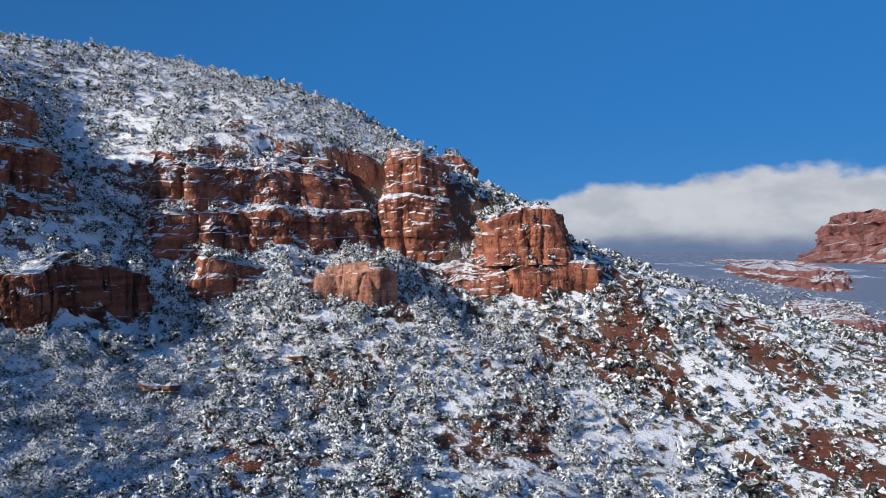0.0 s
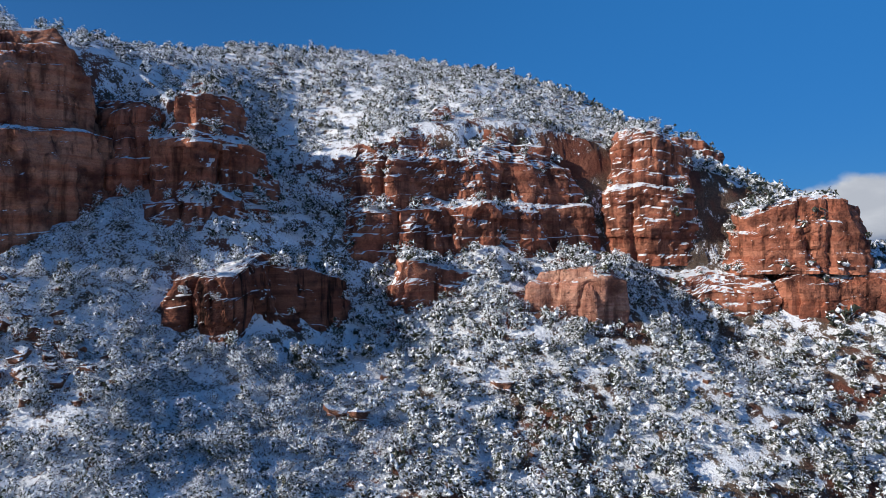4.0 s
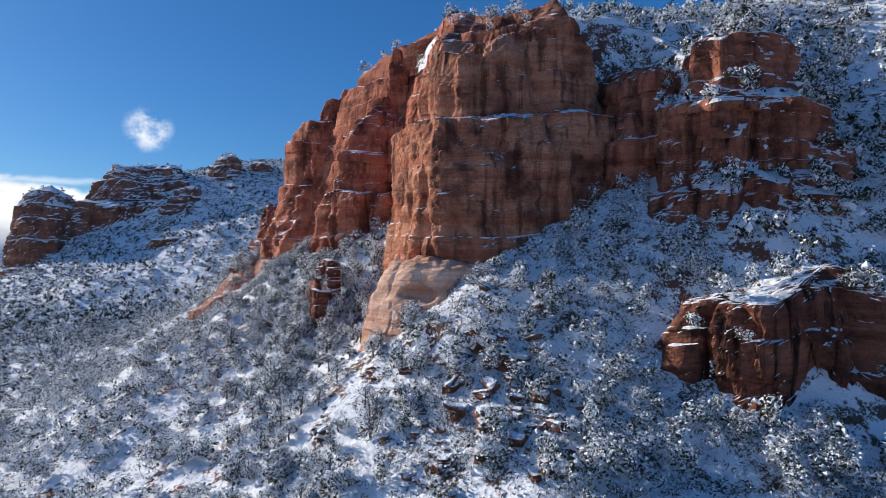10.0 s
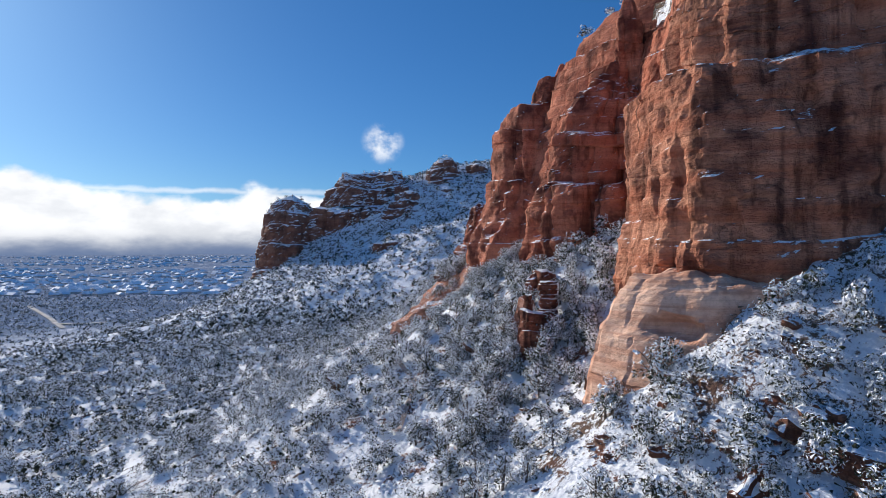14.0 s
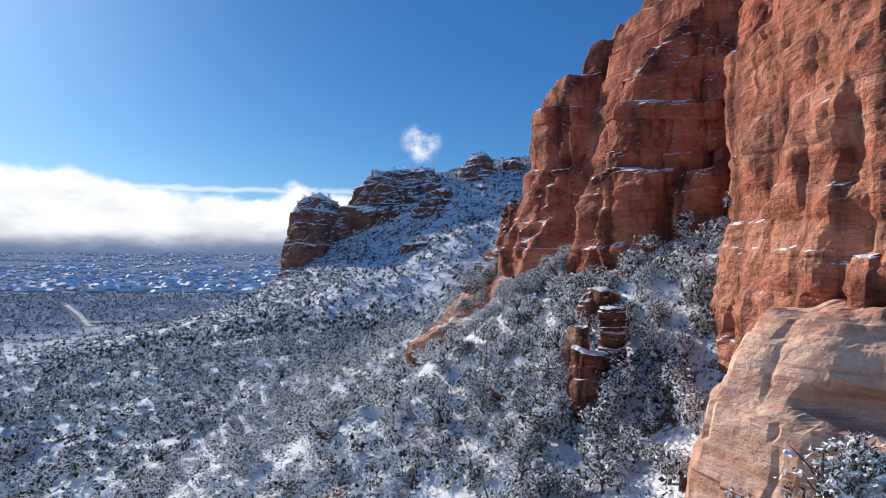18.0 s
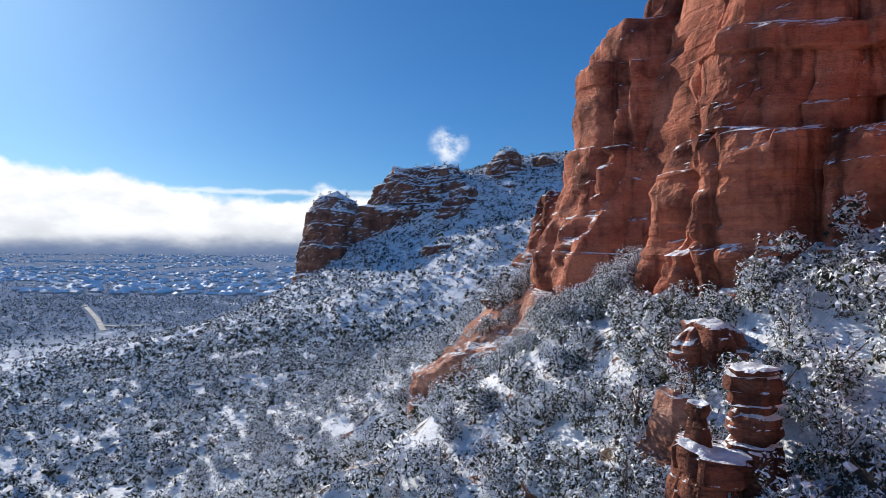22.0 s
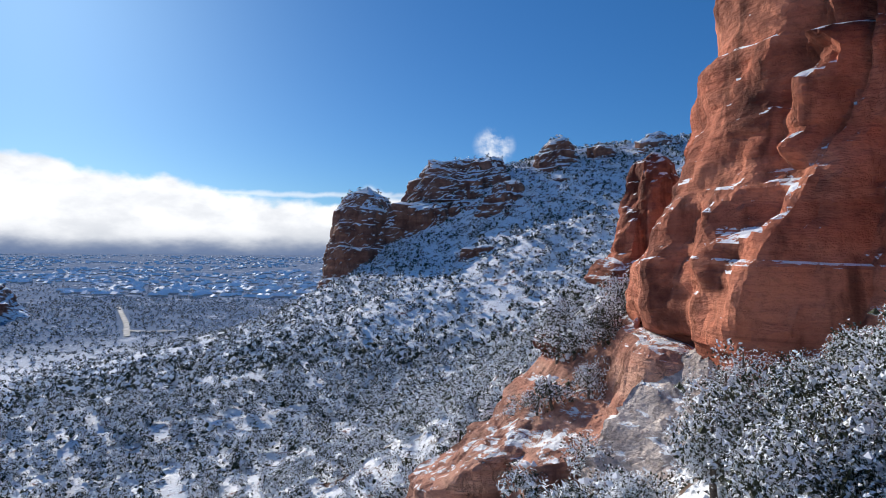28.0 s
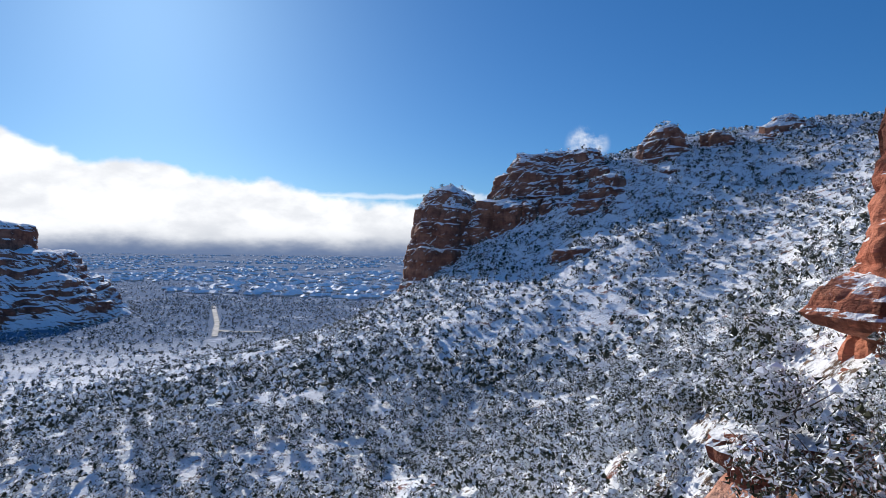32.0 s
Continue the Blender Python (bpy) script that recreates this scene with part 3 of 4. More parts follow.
rock_mass("rock_terrace", [(138, -60), (140, -76), (145, -92), (156, -94), (162, -76), (154, -58)],
          [(38, -1), (46, 0), (55, 0.6), (58, 2), (61, 4), (63, 9)], RED_SNOWY, "low orange terrace above the snowy talus", 57, 0.6, wave=1.8, category="cliff")
rock_mass("rock_terrace", [(144, -94), (149, -110), (154, -126), (162, -128), (170, -112), (164, -94), (152, -88)],
          [(38, -1), (44, 0), (55, 0.8), (58, 1.6), (60, 3), (62, 8)], RED_DARK, "orange terrace end above the wooded slope", 61, 0.6, wave=1.8, category="cliff")
rock_mass("sandstone_bluff", [(99, -33), (98.5, -42), (101, -51), (108, -57), (120, -54), (124, -38), (112, -29)],
          [(40, -2), (46, 0), (54, 1.0), (57, 1.8), (58, 4), (60, 5), (61, 10)], RED_SLICK, "rounded orange bluff at the foot of the cliffs", 67, 0.5, ledge=0.3, wave=1.8, category="cliff", calm=56)
rock_mass("rock_terrace", [(87, -7), (95, -16), (106, -25), (118, -33), (125, -26), (112, -12), (98, 0)],
          [(44, -1), (52, 0), (57, 0.8), (58, 2), (62, 3), (63.5, 7)], RED_SNOWY, "broken dark terrace between the bluffs", 73, 0.6, cracks=1.3, bulge=2.0, wave=1.8, category="cliff")
rock_mass("dark_rock_block", [(44.6, 21), (45.6, 15), (50, 10), (56, 8.8), (63, 6.8), (71, 2.8), (80, -3.6), (85, 1), (76, 15), (62, 27), (50, 29)],
          [(42, -1), (49, 0), (56, 0.3), (59, 1.0), (61, 2.4), (63.5, 8)], STAINED, "massive dark red block with a snowy top", 71, 0.45, ledge=0.5, cracks=1.9, bulge=2.0, wave=2.4, hollows=16, category="cliff", block=1.1)
rock_mass("sandstone_fin", [(13, 97), (15, 91), (22, 86), (34, 82), (46, 86), (50, 98), (42, 111), (26, 109), (15, 103)],
          [(58, -1.6), (64, -1.4), (70, -1.3), (70.6, -0.8), (77, -0.9), (80, 0.4), (81, 2.0), (84, 2.8), (88.5, 3.6), (90, 5.0), (94.5, 5.8), (96, 7.6), (99, 9.2), (101, 11.5), (105, 14), (109, 17), (113, 21), (116, 26)], RED_DEEP,
          "red sandstone fin with a snowy sloping crest", 81, 0.45, ledge=0.45, cracks=1.3, bulge=1.5, bed=2.3, lean=(0.1, 0.0), hollows=12, block=0.7, terrace=1.3, calm=76, category="cliff")
rock_mass("sandstone_fin", [(8, 116.8), (5, 121.5), (3.5, 129), (5, 135), (10, 138), (24, 138), (42, 130), (46, 112), (28, 110), (17, 113)],
          [(58, -0.2), (62, 0.2), (63.4, 0.4), (64.3, 0.5), (64.6, -0.5), (66, -0.7), (69.6, -0.3), (69.85, 0.1), (72, 0.6), (76, 1.8), (81.5, 3.4), (83.5, 3.8), (84.6, 5.0), (90, 5.4), (94, 5.8), (97, 6.4), (99.6, 8.2), (103.7, 12), (108, 17), (111, 22)], RED_DEEP,
          "tall red sandstone fin with a thin snow line", 91, 0.45, ledge=0.38, cracks=1.2, bulge=1.5, bed=3.6, lean=(0.06, 0.0), hollows=12, block=0.6, terrace=1.2, calm=90, caves=[(7.2, 118.2, 76.2, 2.0, 1.7, -1.8), (8.2, 115.6, 77.2, 1.6, 2.2, -2.0)], category="cliff")
rock_mass("sandstone_spur", [(1.6, 147), (4, 142.8), (9, 143), (13, 148), (11, 154), (5, 154), (2.0, 151)],
          [(60, -2), (66, 0), (70, 0.2), (71, 0.6), (77.5, 1.2), (80.2, 2.4), (81.6, 5.6)], RED_DEEP, "small red sandstone spur with a rounded snowy top", 97, 0.4, ledge=0.25, cracks=0.5, bulge=0.6, crown=0.6, hollows=3, category="cliff")
rock_mass("rock_ledge", [(-0.7, 145), (2, 141.8), (8, 142), (9, 148), (1, 149)], [(60, 3), (65.8, 2.6), (66.4, 0.7), (67.2, 0.2), (68.2, 0.8), (69, 2), (69.5, 3.4)], RED_DARK,
          "red ledge under the spur with snow on it", 99, 0.4, ledge=0.2, cracks=0.4, bulge=0.4, crown=0.3, rough=0.5, category="rock")
rock_mass("slickrock_slab", [(5, 120.5), (-3, 121.5), (-9, 124), (-14.5, 128.5), (-17, 134), (-11, 139.5), (-4, 142), (4, 142), (8, 132)],
          [(40, -0.6), (46, 0), (56, 0.6), (62, 1.4), (66, 3), (67, 7), (67.5, 11)], RED_SLICK, "long bare red slickrock slab dipping from the fin", 101, 0.32, ledge=0.15, cracks=1.0, bulge=0.5, crown=0.0, rough=0.9, hollows=6, category="rock slab", bed=1.8, block=0.3, terrace=0.2,
          roof=[(-3, 140, 60.3, 0.70, 0.245), (-0.4, 126.5, 59.2, 0.6, 0.5)])
rock_mass("weathered_slab", [(-1.5, 118.6), (0.5, 113.4), (4.4, 110), (9.5, 109), (12, 114), (9, 123), (5, 124.5), (0.5, 123)],
          [(50, -1.6), (57, 0), (60, 0.5), (63, 1.0), (64.2, 3), (64.6, 6)], GREY, "pale grey weathered slab with cracks below the fin", 119, 0.3, ledge=0.15, cracks=0.6, bulge=0.35, crown=0.0, rough=0.5, bed=1.0, block=0.5, terrace=0.35, category="rock slab",
          roof=[(3.8, 122.7, 63.4, 0.53, 0.65)])
rock_mass("bare_rock_shelf", [(0.8, 130), (0.9, 124), (2.4, 120.4), (7, 119), (9, 124), (7, 134), (3.4, 136), (1.2, 134)], [(50, -3), (57, -1.2), (60.2, 0), (62.6, 1.0), (63.8, 2.2), (64.3, 4.2)], RED_SLICK,
          "smooth orange rock shelf under the overhanging fin", 127, 0.3, ledge=0.1, cracks=0.3, bulge=0.3, crown=0.2, rough=0.3, category="rock slab", block=0.2)
rock_mass("rock_ledge", [(-5.4, 139.6), (-3.6, 137.4), (0.4, 136), (3.4, 138.6), (1, 144), (-4.4, 143.4)], [(54, -0.6), (58.4, 0.2), (59.4, 1.3), (60.2, 0.3), (61.4, 0), (62.2, 0.8), (62.6, 2.6)], STAINED,
          "overhanging dark red rock ledge with snow", 103, 0.3, bulge=0.3, crown=0.2, rough=0.6, bed=0.9, block=0.7, category="rock")
rock_mass("hoodoo", [(7.6, 70.6), (9, 69), (11.3, 68.9), (13.4, 69.6), (14.2, 72), (12.6, 74.4), (8.4, 74)],
          [(47, -0.4), (54, 0), (58, 0.3), (58.6, 0), (59.8, 0.5), (60.2, 1.6), (60.3, 2.2)], STAINED, "stout dark red hoodoo base among junipers", 107, 0.2, ledge=0.4, cracks=0.8, bulge=0.5, crown=0.4, rough=0.9, bed=1.5, block=0.8, category="rock pillar")
rock_mass("hoodoo", [(11.5, 71.2), (13, 70.3), (14.4, 71.3), (14.2, 73.2), (12.6, 73.8), (11.5, 72.8)],
          [(52, -0.3), (58, -0.1), (60.0, 0.1), (60.3, 0.5), (60.6, 0.0), (61.6, 0.1), (61.8, 0.5), (62.1, 0.0), (62.5, 0.35), (62.7, -0.05), (63.4, 0.1), (63.6, 0.4), (63.8, 0.1), (64.1, 0.4), (64.3, 1.3)], STAINED,
          "thin layered hoodoo stack capped with snow", 109, 0.16, ledge=0.15, cracks=0.35, bulge=0.3, crown=0.3, rough=0.6, bed=0.6, block=0.4, category="rock pillar")
rock_mass("hoodoo", [(9.2, 71.4), (9.9, 70.7), (10.6, 71.3), (10.5, 72.2), (9.6, 72.4)], [(59, -0.3), (60.6, 0.1), (61.2, 0.25), (61.5, -0.05), (61.9, 0.1), (62.05, 0.6)], STAINED,
          "short snow-capped hoodoo stump", 113, 0.14, ledge=0.1, cracks=0.1, bulge=0.1, crown=0.1, rough=0.2, bed=0.5, category="rock pillar")
rock_mass("overhanging_rock", [(10.4, 81), (11.6, 79), (14.4, 78.6), (16.4, 80), (17, 83), (14, 86), (10.8, 85)],
          [(50, -2.4), (57, -0.8), (60, 0.6), (61.4, 1.2), (62.2, 0.2), (63.6, 0.1), (64.6, 0.7), (65.0, 2.0), (65.2, 3)], RED_DARK, "dark rock head with a snow-topped overhang", 117, 0.25, ledge=0.35, cracks=0.9, bulge=0.9, crown=0.8, category="rock")
rock_mass("rock_slab", [(8.2, 78.6), (9.8, 76.4), (12.4, 77), (13, 80), (10, 82)], [(52, -0.4), (57, -0.3), (59, 0.3), (60.8, 1.2), (61.8, 2), (62.2, 3)], RED_SLICK,
          "smooth orange slab sloping from the overhang", 121, 0.3, ledge=0.12, cracks=0.3, bulge=0.3, crown=0.3, rough=0.3, category="rock slab")

# ---- the far hill ----
rock_mass("far_tower", [(-142, 422), (-130, 411), (-108, 408), (-95, 420), (-96, 444), (-118, 452), (-138, 440)],
          [(44, -4), (54, 0), (72, 2), (74, 3), (92, 6), (94, 8), (101, 11), (105, 17)], FAR_RED, "dark red tower at the end of the far ridge", 131, 1.4, ledge=0.9, bulge=1.2, bed=5, wave=2.6, category="cliff")
rock_mass("far_caprock", [(-114, 438), (-96, 416), (-74, 408), (-50, 406), (-30, 412), (-24, 450), (-60, 470), (-95, 462)],
          [(66, -3), (83, 0), (93, 1), (94.5, 5), (97, 10), (99, 15), (103, 17), (105, 24), (108, 34)], FAR_RED, "long snowy cliff band of the far ridge", 137, 1.3, ledge=0.8, bulge=2.5, cracks=1.8, bed=4, wave=2.6, category="cliff")
rock_mass("far_caprock", [(-92, 440), (-82, 426), (-58, 422), (-34, 420), (-22, 430), (-30, 466), (-70, 470)],
          [(98, -2), (106, 0), (111, 1.5), (112, 6), (117, 8), (118, 11), (122, 13), (124, 17), (125, 24)], FAR_RED, "upper broken cap of the far ridge", 139, 1.2, ledge=0.9, bulge=2.5, cracks=1.8, bed=3.5, wave=2.6, category="cliff")
rock_mass("far_caprock", [(-48, 404), (-40, 398), (-26, 398), (-16, 406), (-14, 424), (-36, 426)],
          [(76, -3), (84, 0), (93, 1), (94, 3), (99, 4), (100, 6), (104, 7), (106, 10)], FAR_RED, "dark stepped knob standing out of the far ridge", 141, 1.0, ledge=0.8, bulge=1.6, cracks=1.6, bed=3.5, wave=2.6, category="cliff")
rock_mass("sandstone_outcrop", [(-27, 385), (-21, 379), (-12, 383), (0, 394), (2, 404), (-14, 404), (-25, 396)], [(70, -2), (78, 0), (84, 1), (86, 3.5), (90, 6), (91, 9)], FAR_RED, "low dark red outcrop on the far snowy slope", 143, 0.8, lean=(-0.1, 0.3), bulge=1.4, category="rock")
rock_mass("sandstone_outcrop", [(-50, 368), (-42, 364), (-33, 366), (-32, 372), (-46, 374)], [(62, -2), (66, 0), (69, 0.8), (70, 3)], FAR_RED, "thin rock ledge on the far snowy slope", 145, 0.7, bulge=0.8, category="rock")
rock_mass("sandstone_outcrop", [(-11, 414), (-4, 408), (8, 410), (14, 420), (0, 428)], [(98, -2), (104, 0), (108, 1), (109.5, 3), (111, 7)], FAR_RED, "broken ledge below the far ridge cap", 147, 0.9, bulge=1.4, category="rock")
rock_mass("ridge_caprock", [(-18, 430), (-8, 422), (4, 424), (8, 438), (-2, 446), (-14, 444)], [(108, -3), (119, 0), (124, 1), (125, 3), (129, 4), (131, 6), (133, 9)], FAR_RED, "layered rock cap on the far ridge", 149, 1.0, ledge=0.9, bulge=1.6, wave=2.6, category="cliff")
rock_mass("ridge_caprock", [(11, 432), (18, 426), (27, 428), (28, 440), (14, 444)], [(110, -3), (119, 0), (125, 1), (127, 3), (129, 7)], FAR_RED, "small blocky cap on the far ridge", 153, 0.9, ledge=0.8, bulge=1.4, wave=2.6, category="cliff")
rock_mass("ridge_caprock", [(28, 436), (40, 424), (66, 426), (84, 436), (66, 466), (36, 456)],
          [(112, -3), (120, 0), (123, 1), (124, 5), (127, 6), (128, 10), (131, 11.5), (132, 15), (134, 17), (136, 24)], FAR_RED, "wooded rock cap on the far ridge", 151, 1.2, ledge=0.9, bulge=2, wave=2.6, category="cliff")
rock_mass("valley_butte", [(-482, 500), (-504, 450), (-576, 410), (-676, 392), (-790, 430), (-820, 530), (-750, 620), (-616, 640), (-522, 580)],
          [(-6, -16), (6, -4), (12, 0), (18, 2), (19, 6), (25, 8), (26, 12), (31, 14), (32, 18), (37, 20), (40, 30), (44, 34), (50, 35), (51, 38), (57, 40), (58, 43), (63, 45), (65, 54), (68, 90)], FAR_RED,
          "broad layered butte rising from the valley floor", 157, 2.2, ledge=1.3, bulge=3, bed=3.5, wave=2.6, category="butte")
rock_mass("butte_tower", [(-560, 500), (-572, 486), (-600, 482), (-625, 505), (-600, 530), (-562, 522)],
          [(60, -3), (68, 0), (84, 1.5), (88, 5), (90, 14)], FAR_RED, "dark tower on top of the valley butte", 159, 1.8, ledge=1.0, bulge=2, bed=4, category="butte")
rock_mass("distant_mesa", [(1020, -930), (1060, -1060), (1200, -1180), (1400, -1080), (1380, -900), (1140, -850)],
          [(10, -60), (60, -20), (80, 0), (110, 8), (112, 20), (135, 28), (140, 80)], MESA, "broad red mesa in the distance", 163, 12, ledge=4, bulge=14, bed=14, category="mesa")
rock_mass("distant_bluff", [(262, -290), (292, -322), (352, -345), (380, -310), (330, -275), (285, -270)],
          [(-4, -8), (6, 0), (21, 2), (23, 6), (26, 9), (27, 22)], MESA, "low red bluff beyond the wooded slope", 167, 3.0, ledge=1.5, bulge=4, bed=5, category="cliff")
rock_mass("distant_ridge", [(560, -440), (640, -520), (820, -600), (1040, -640), (1100, -540), (900, -450), (700, -400)],
          [(6, -40), (24, 0), (32, 6), (33, 24), (38, 30), (39, 70)], MESA, "low red ridge beyond the woods", 171, 7, ledge=2, bulge=9, bed=8, category="ridge")


# ---- setting things down ----
from mathutils.bvhtree import BVHTree


def set_tree():
    vs, fs, base = [], [], 0
    for v, f in SOLIDS:
        vs.append(v)
        if f.shape[1] == 4:
            f = np.r_[f[:, [0, 1, 2]], f[:, [0, 2, 3]]]
        fs.append(f + base)
        base += len(v)
    return BVHTree.FromPolygons(np.concatenate(vs).tolist(), np.concatenate(fs).tolist(), all_triangles=True)


LAND = set_tree()
rng = np.random.default_rng(7)


def landed(x, y):
    """Height and steepness of the land under a place."""
    hit = LAND.ray_cast(Vector((float(x), float(y), 400.0)), Vector((0, 0, -1)))
    return (hit[0].z, hit[1].z) if hit[0] else (0.0, 0.0)


GROUND_FACES = 2 * len(quads)


def on_rock(x, y):
    """Whether the uppermost surface there is bare rock."""
    hit = LAND.ray_cast(Vector((float(x), float(y), 400.0)), Vector((0, 0, -1)))
    return hit[2] is not None and hit[2] >= GROUND_FACES


SPRAY_V = np.array([(1.25, 0, 0), (-0.75, 0, 0), (0, 0.5, 0), (0, -0.3, 0.42), (0, -0.3, -0.42)], float)
SPRAY_F = np.array([(0, 2, 3), (0, 3, 4), (0, 4, 2), (1, 3, 2), (1, 4, 3), (1, 2, 4)])


def clumps(centres, sizes, seed, flat=0.85, outward=None):
    """Ragged sprays of foliage or broken stones, one for each centre; outward: which way each one grows."""
    g = np.random.default_rng(seed)
    n = len(centres)
    d = g.normal(0, 1, (n, 3))
    if outward is not None:
        d = 0.75 * d + outward
    d /= np.linalg.norm(d, axis=1, keepdims=True)
    side = np.cross(d, g.normal(0, 1, (n, 3)))
    side /= np.linalg.norm(side, axis=1, keepdims=True)
    frame3 = np.stack([d, side, np.cross(d, side)], 1)
    shape = SPRAY_V[None] * g.uniform(0.65, 1.35, (n, 5, 1)) * np.asarray(sizes).reshape(-1, 1, 1)
    v = np.einsum("nij,njk->nik", shape, frame3)
    v[..., 2] *= flat
    v = v + np.asarray(centres)[:, None]
    f = SPRAY_F[None] + 5 * np.arange(n)[:, None, None]
    return v.reshape(-1, 3), f.reshape(-1, 3)


BLOB_V = np.array([(1, 0, 0), (-1, 0, 0), (0, 1, 0), (0, -1, 0), (0, 0, 1), (0, 0, -1)], float)
BLOB_F = np.array([(0, 2, 4), (2, 1, 4), (1, 3, 4), (3, 0, 4), (2, 0, 5), (1, 2, 5), (3, 1, 5), (0, 3, 5)])


def masses(centres, sizes, seed, flat=0.8):
    """Dense lumps of foliage inside the sprays."""
    g = np.random.default_rng(seed)
    n = len(centres)
    a = g.uniform(0, 2 * np.pi, n)
    shape = BLOB_V[None] * g.uniform(0.7, 1.3, (n, 6, 1)) * np.asarray(sizes).reshape(-1, 1, 1)
    c, d = np.cos(a)[:, None], np.sin(a)[:, None]
    v = np.stack([shape[..., 0] * c - shape[..., 1] * d, shape[..., 0] * d + shape[..., 1] * c, shape[..., 2] * flat], -1)
    v = v + g.normal(0, 0.12, v.shape) * np.asarray(sizes).reshape(-1, 1, 1) + np.asarray(centres)[:, None]
    return v.reshape(-1, 3), (BLOB_F[None] + 6 * np.arange(n)[:, None, None]).reshape(-1, 3)


def leaves(centres, sizes, seed, outward):
    """Loose flakes of foliage, one for each centre, facing the way they grow."""
    g = np.random.default_rng(seed)
    n = len(centres)
    face = outward + 0.45 * g.normal(0, 1, (n, 3))
    a = np.cross(face, g.normal(0, 1, (n, 3)))
    a /= np.linalg.norm(a, axis=1, keepdims=True)
    b = np.cross(face, a)
    b /= np.linalg.norm(b, axis=1, keepdims=True)
    s = np.asarray(sizes).reshape(-1, 1)
    v = np.stack([-0.7 * a * s - 0.3 * b * s, -0.5 * a * s + 0.4 * b * s, 1.2 * a * s], 1) + np.asarray(centres)[:, None]
    return v.reshape(-1, 3), np.arange(3 * n).reshape(n, 3)


def foliage_form(g, height, width, upright, lumps, lump, sprays, spray, seed, flakes=0, flake=0.3):
    pieces = []
    if flakes:
        p, grow = crown_places(g, flakes, height, width, upright)
        pieces.append(leaves(p, g.uniform(0.5, 1.4, flakes) * flake, seed + 2, grow))
    if lumps:
        p, _ = crown_places(g, lumps, 0.92 * height, 0.9 * width, upright)
        pieces.append(masses(p, g.uniform(0.7, 1.3, lumps) * lump, seed))
    if sprays:
        p, grow = crown_places(g, sprays, height, width, upright)
        pieces.append(clumps(p, g.uniform(0.6, 1.3, sprays) * spray, seed + 1, 1.0, grow))
    return joined(pieces)


def crown_places(g, count, height, width, upright):
    """Clump centres of a bushy crown with lobes and gaps, for a tree of that height and width."""
    lobes = g.integers(5, 9)
    la = g.uniform(0, 2 * np.pi, lobes)
    lr = width * 0.5 * g.uniform(0.25, 0.72, lobes)
    lz = height * g.uniform(0.25, 0.8, lobes) * (1 - 0.35 * lr / (width * 0.5) * upright)
    pick = g.integers(0, lobes, count)
    d = g.normal(0, 1, (count, 3))
    d /= np.linalg.norm(d, axis=1, keepdims=True)
    r = g.uniform(0.55, 1.0, (count, 1)) * np.c_[np.full(count, 0.26 * width), np.full(count, 0.26 * width), np.full(count, 0.24 * height)]
    p = np.c_[lr[pick] * np.cos(la[pick]), lr[pick] * np.sin(la[pick]), lz[pick]] + d * r
    p[:, 2] = np.maximum(p[:, 2], 0.08 * height)
    return p, d + (0, 0, 0.35)


def tube(points, radii, sides=5):
    p, n = np.array(points, float), len(points)
    a = np.linspace(0, 2 * np.pi, sides, endpoint=False)
    ring = np.c_[np.cos(a), np.sin(a), 0 * a]
    v = (p[:, None] + ring[None] * np.array(radii)[:, None, None]).reshape(-1, 3)
    i = np.arange(n * sides).reshape(n, sides)
    j = np.roll(i, -1, 1)
    return v, np.stack([i[:-1], j[:-1], j[1:], i[1:]], -1).reshape(-1, 4)


def joined(pieces):
    vs, fs, base = [], [], 0
    for v, f in pieces:
        vs.append(v), fs.append(f + base)
        base += len(v)
    return np.concatenate(vs), np.concatenate(fs)


def juniper_meshes(seed, height, width, upright, count):
    g = np.random.default_rng(seed)
    bend = g.normal(0, 0.12, (5, 2)).cumsum(0)
    zs = np.linspace(-0.5, 0.75 * height, 5)
    stem = [(bend[i, 0], bend[i, 1], zs[i]) for i in range(5)]
    pieces = [tube(stem, [0.17, 0.14, 0.11, 0.07, 0.03], 6)]
    for k in range(5):
        a, h = g.uniform(0, 2 * np.pi), g.uniform(0.15, 0.5) * height
        r = width * g.uniform(0.25, 0.42)
        pieces.append(tube([(0, 0, h), (0.5 * r * math.cos(a), 0.5 * r * math.sin(a), h + 0.12 * height), (r * math.cos(a), r * math.sin(a), h + 0.3 * height)], [0.08, 0.05, 0.02], 4))
    trunk = mesh_of("trunk", *joined(pieces), BARK, True)
    crown = mesh_of("crown", *foliage_form(g, height, width, upright, *count[:4], seed + 1, *count[4:]), LADEN)
    return trunk, crown


# places of the trees: thick on the slopes, thinner on rock and on the open talus
want = []
for x0, x1, y0, y1, gap in ((-230, 330, -260, 480, 4.2), (-170, 110, 190, 470, 4.0), (40, 170, -170, -10, 6.0), (-620, -230, 150, 800, 5.4), (-230, 200, 480, 700, 7.0), (330, 640, -420, 300, 9.0), (-1000, -620, 150, 1000, 10.0), (-620, -100, 800, 1300, 10.0), (-60, 330, -420, -260, 7.0)):
    n = int((x1 - x0) * (y1 - y0) / gap**2)
    ax, ay = rng.uniform(x0, x1, n), rng.uniform(y0, y1, n)
    want.append(np.c_[ax, ay])
ax, ay = rng.uniform(70, 290, 2600), rng.uniform(-110, 125, 2600)
want.append(np.c_[ax, ay])
ax, ay = rng.uniform(14, 100, 1000), rng.uniform(-70, 42, 1000)
want.append(np.c_[ax, ay])
ax, ay = rng.uniform(-150, 2, 1500), rng.uniform(-5, 190, 1500)
want.append(np.c_[ax, ay])
want = np.concatenate(want)
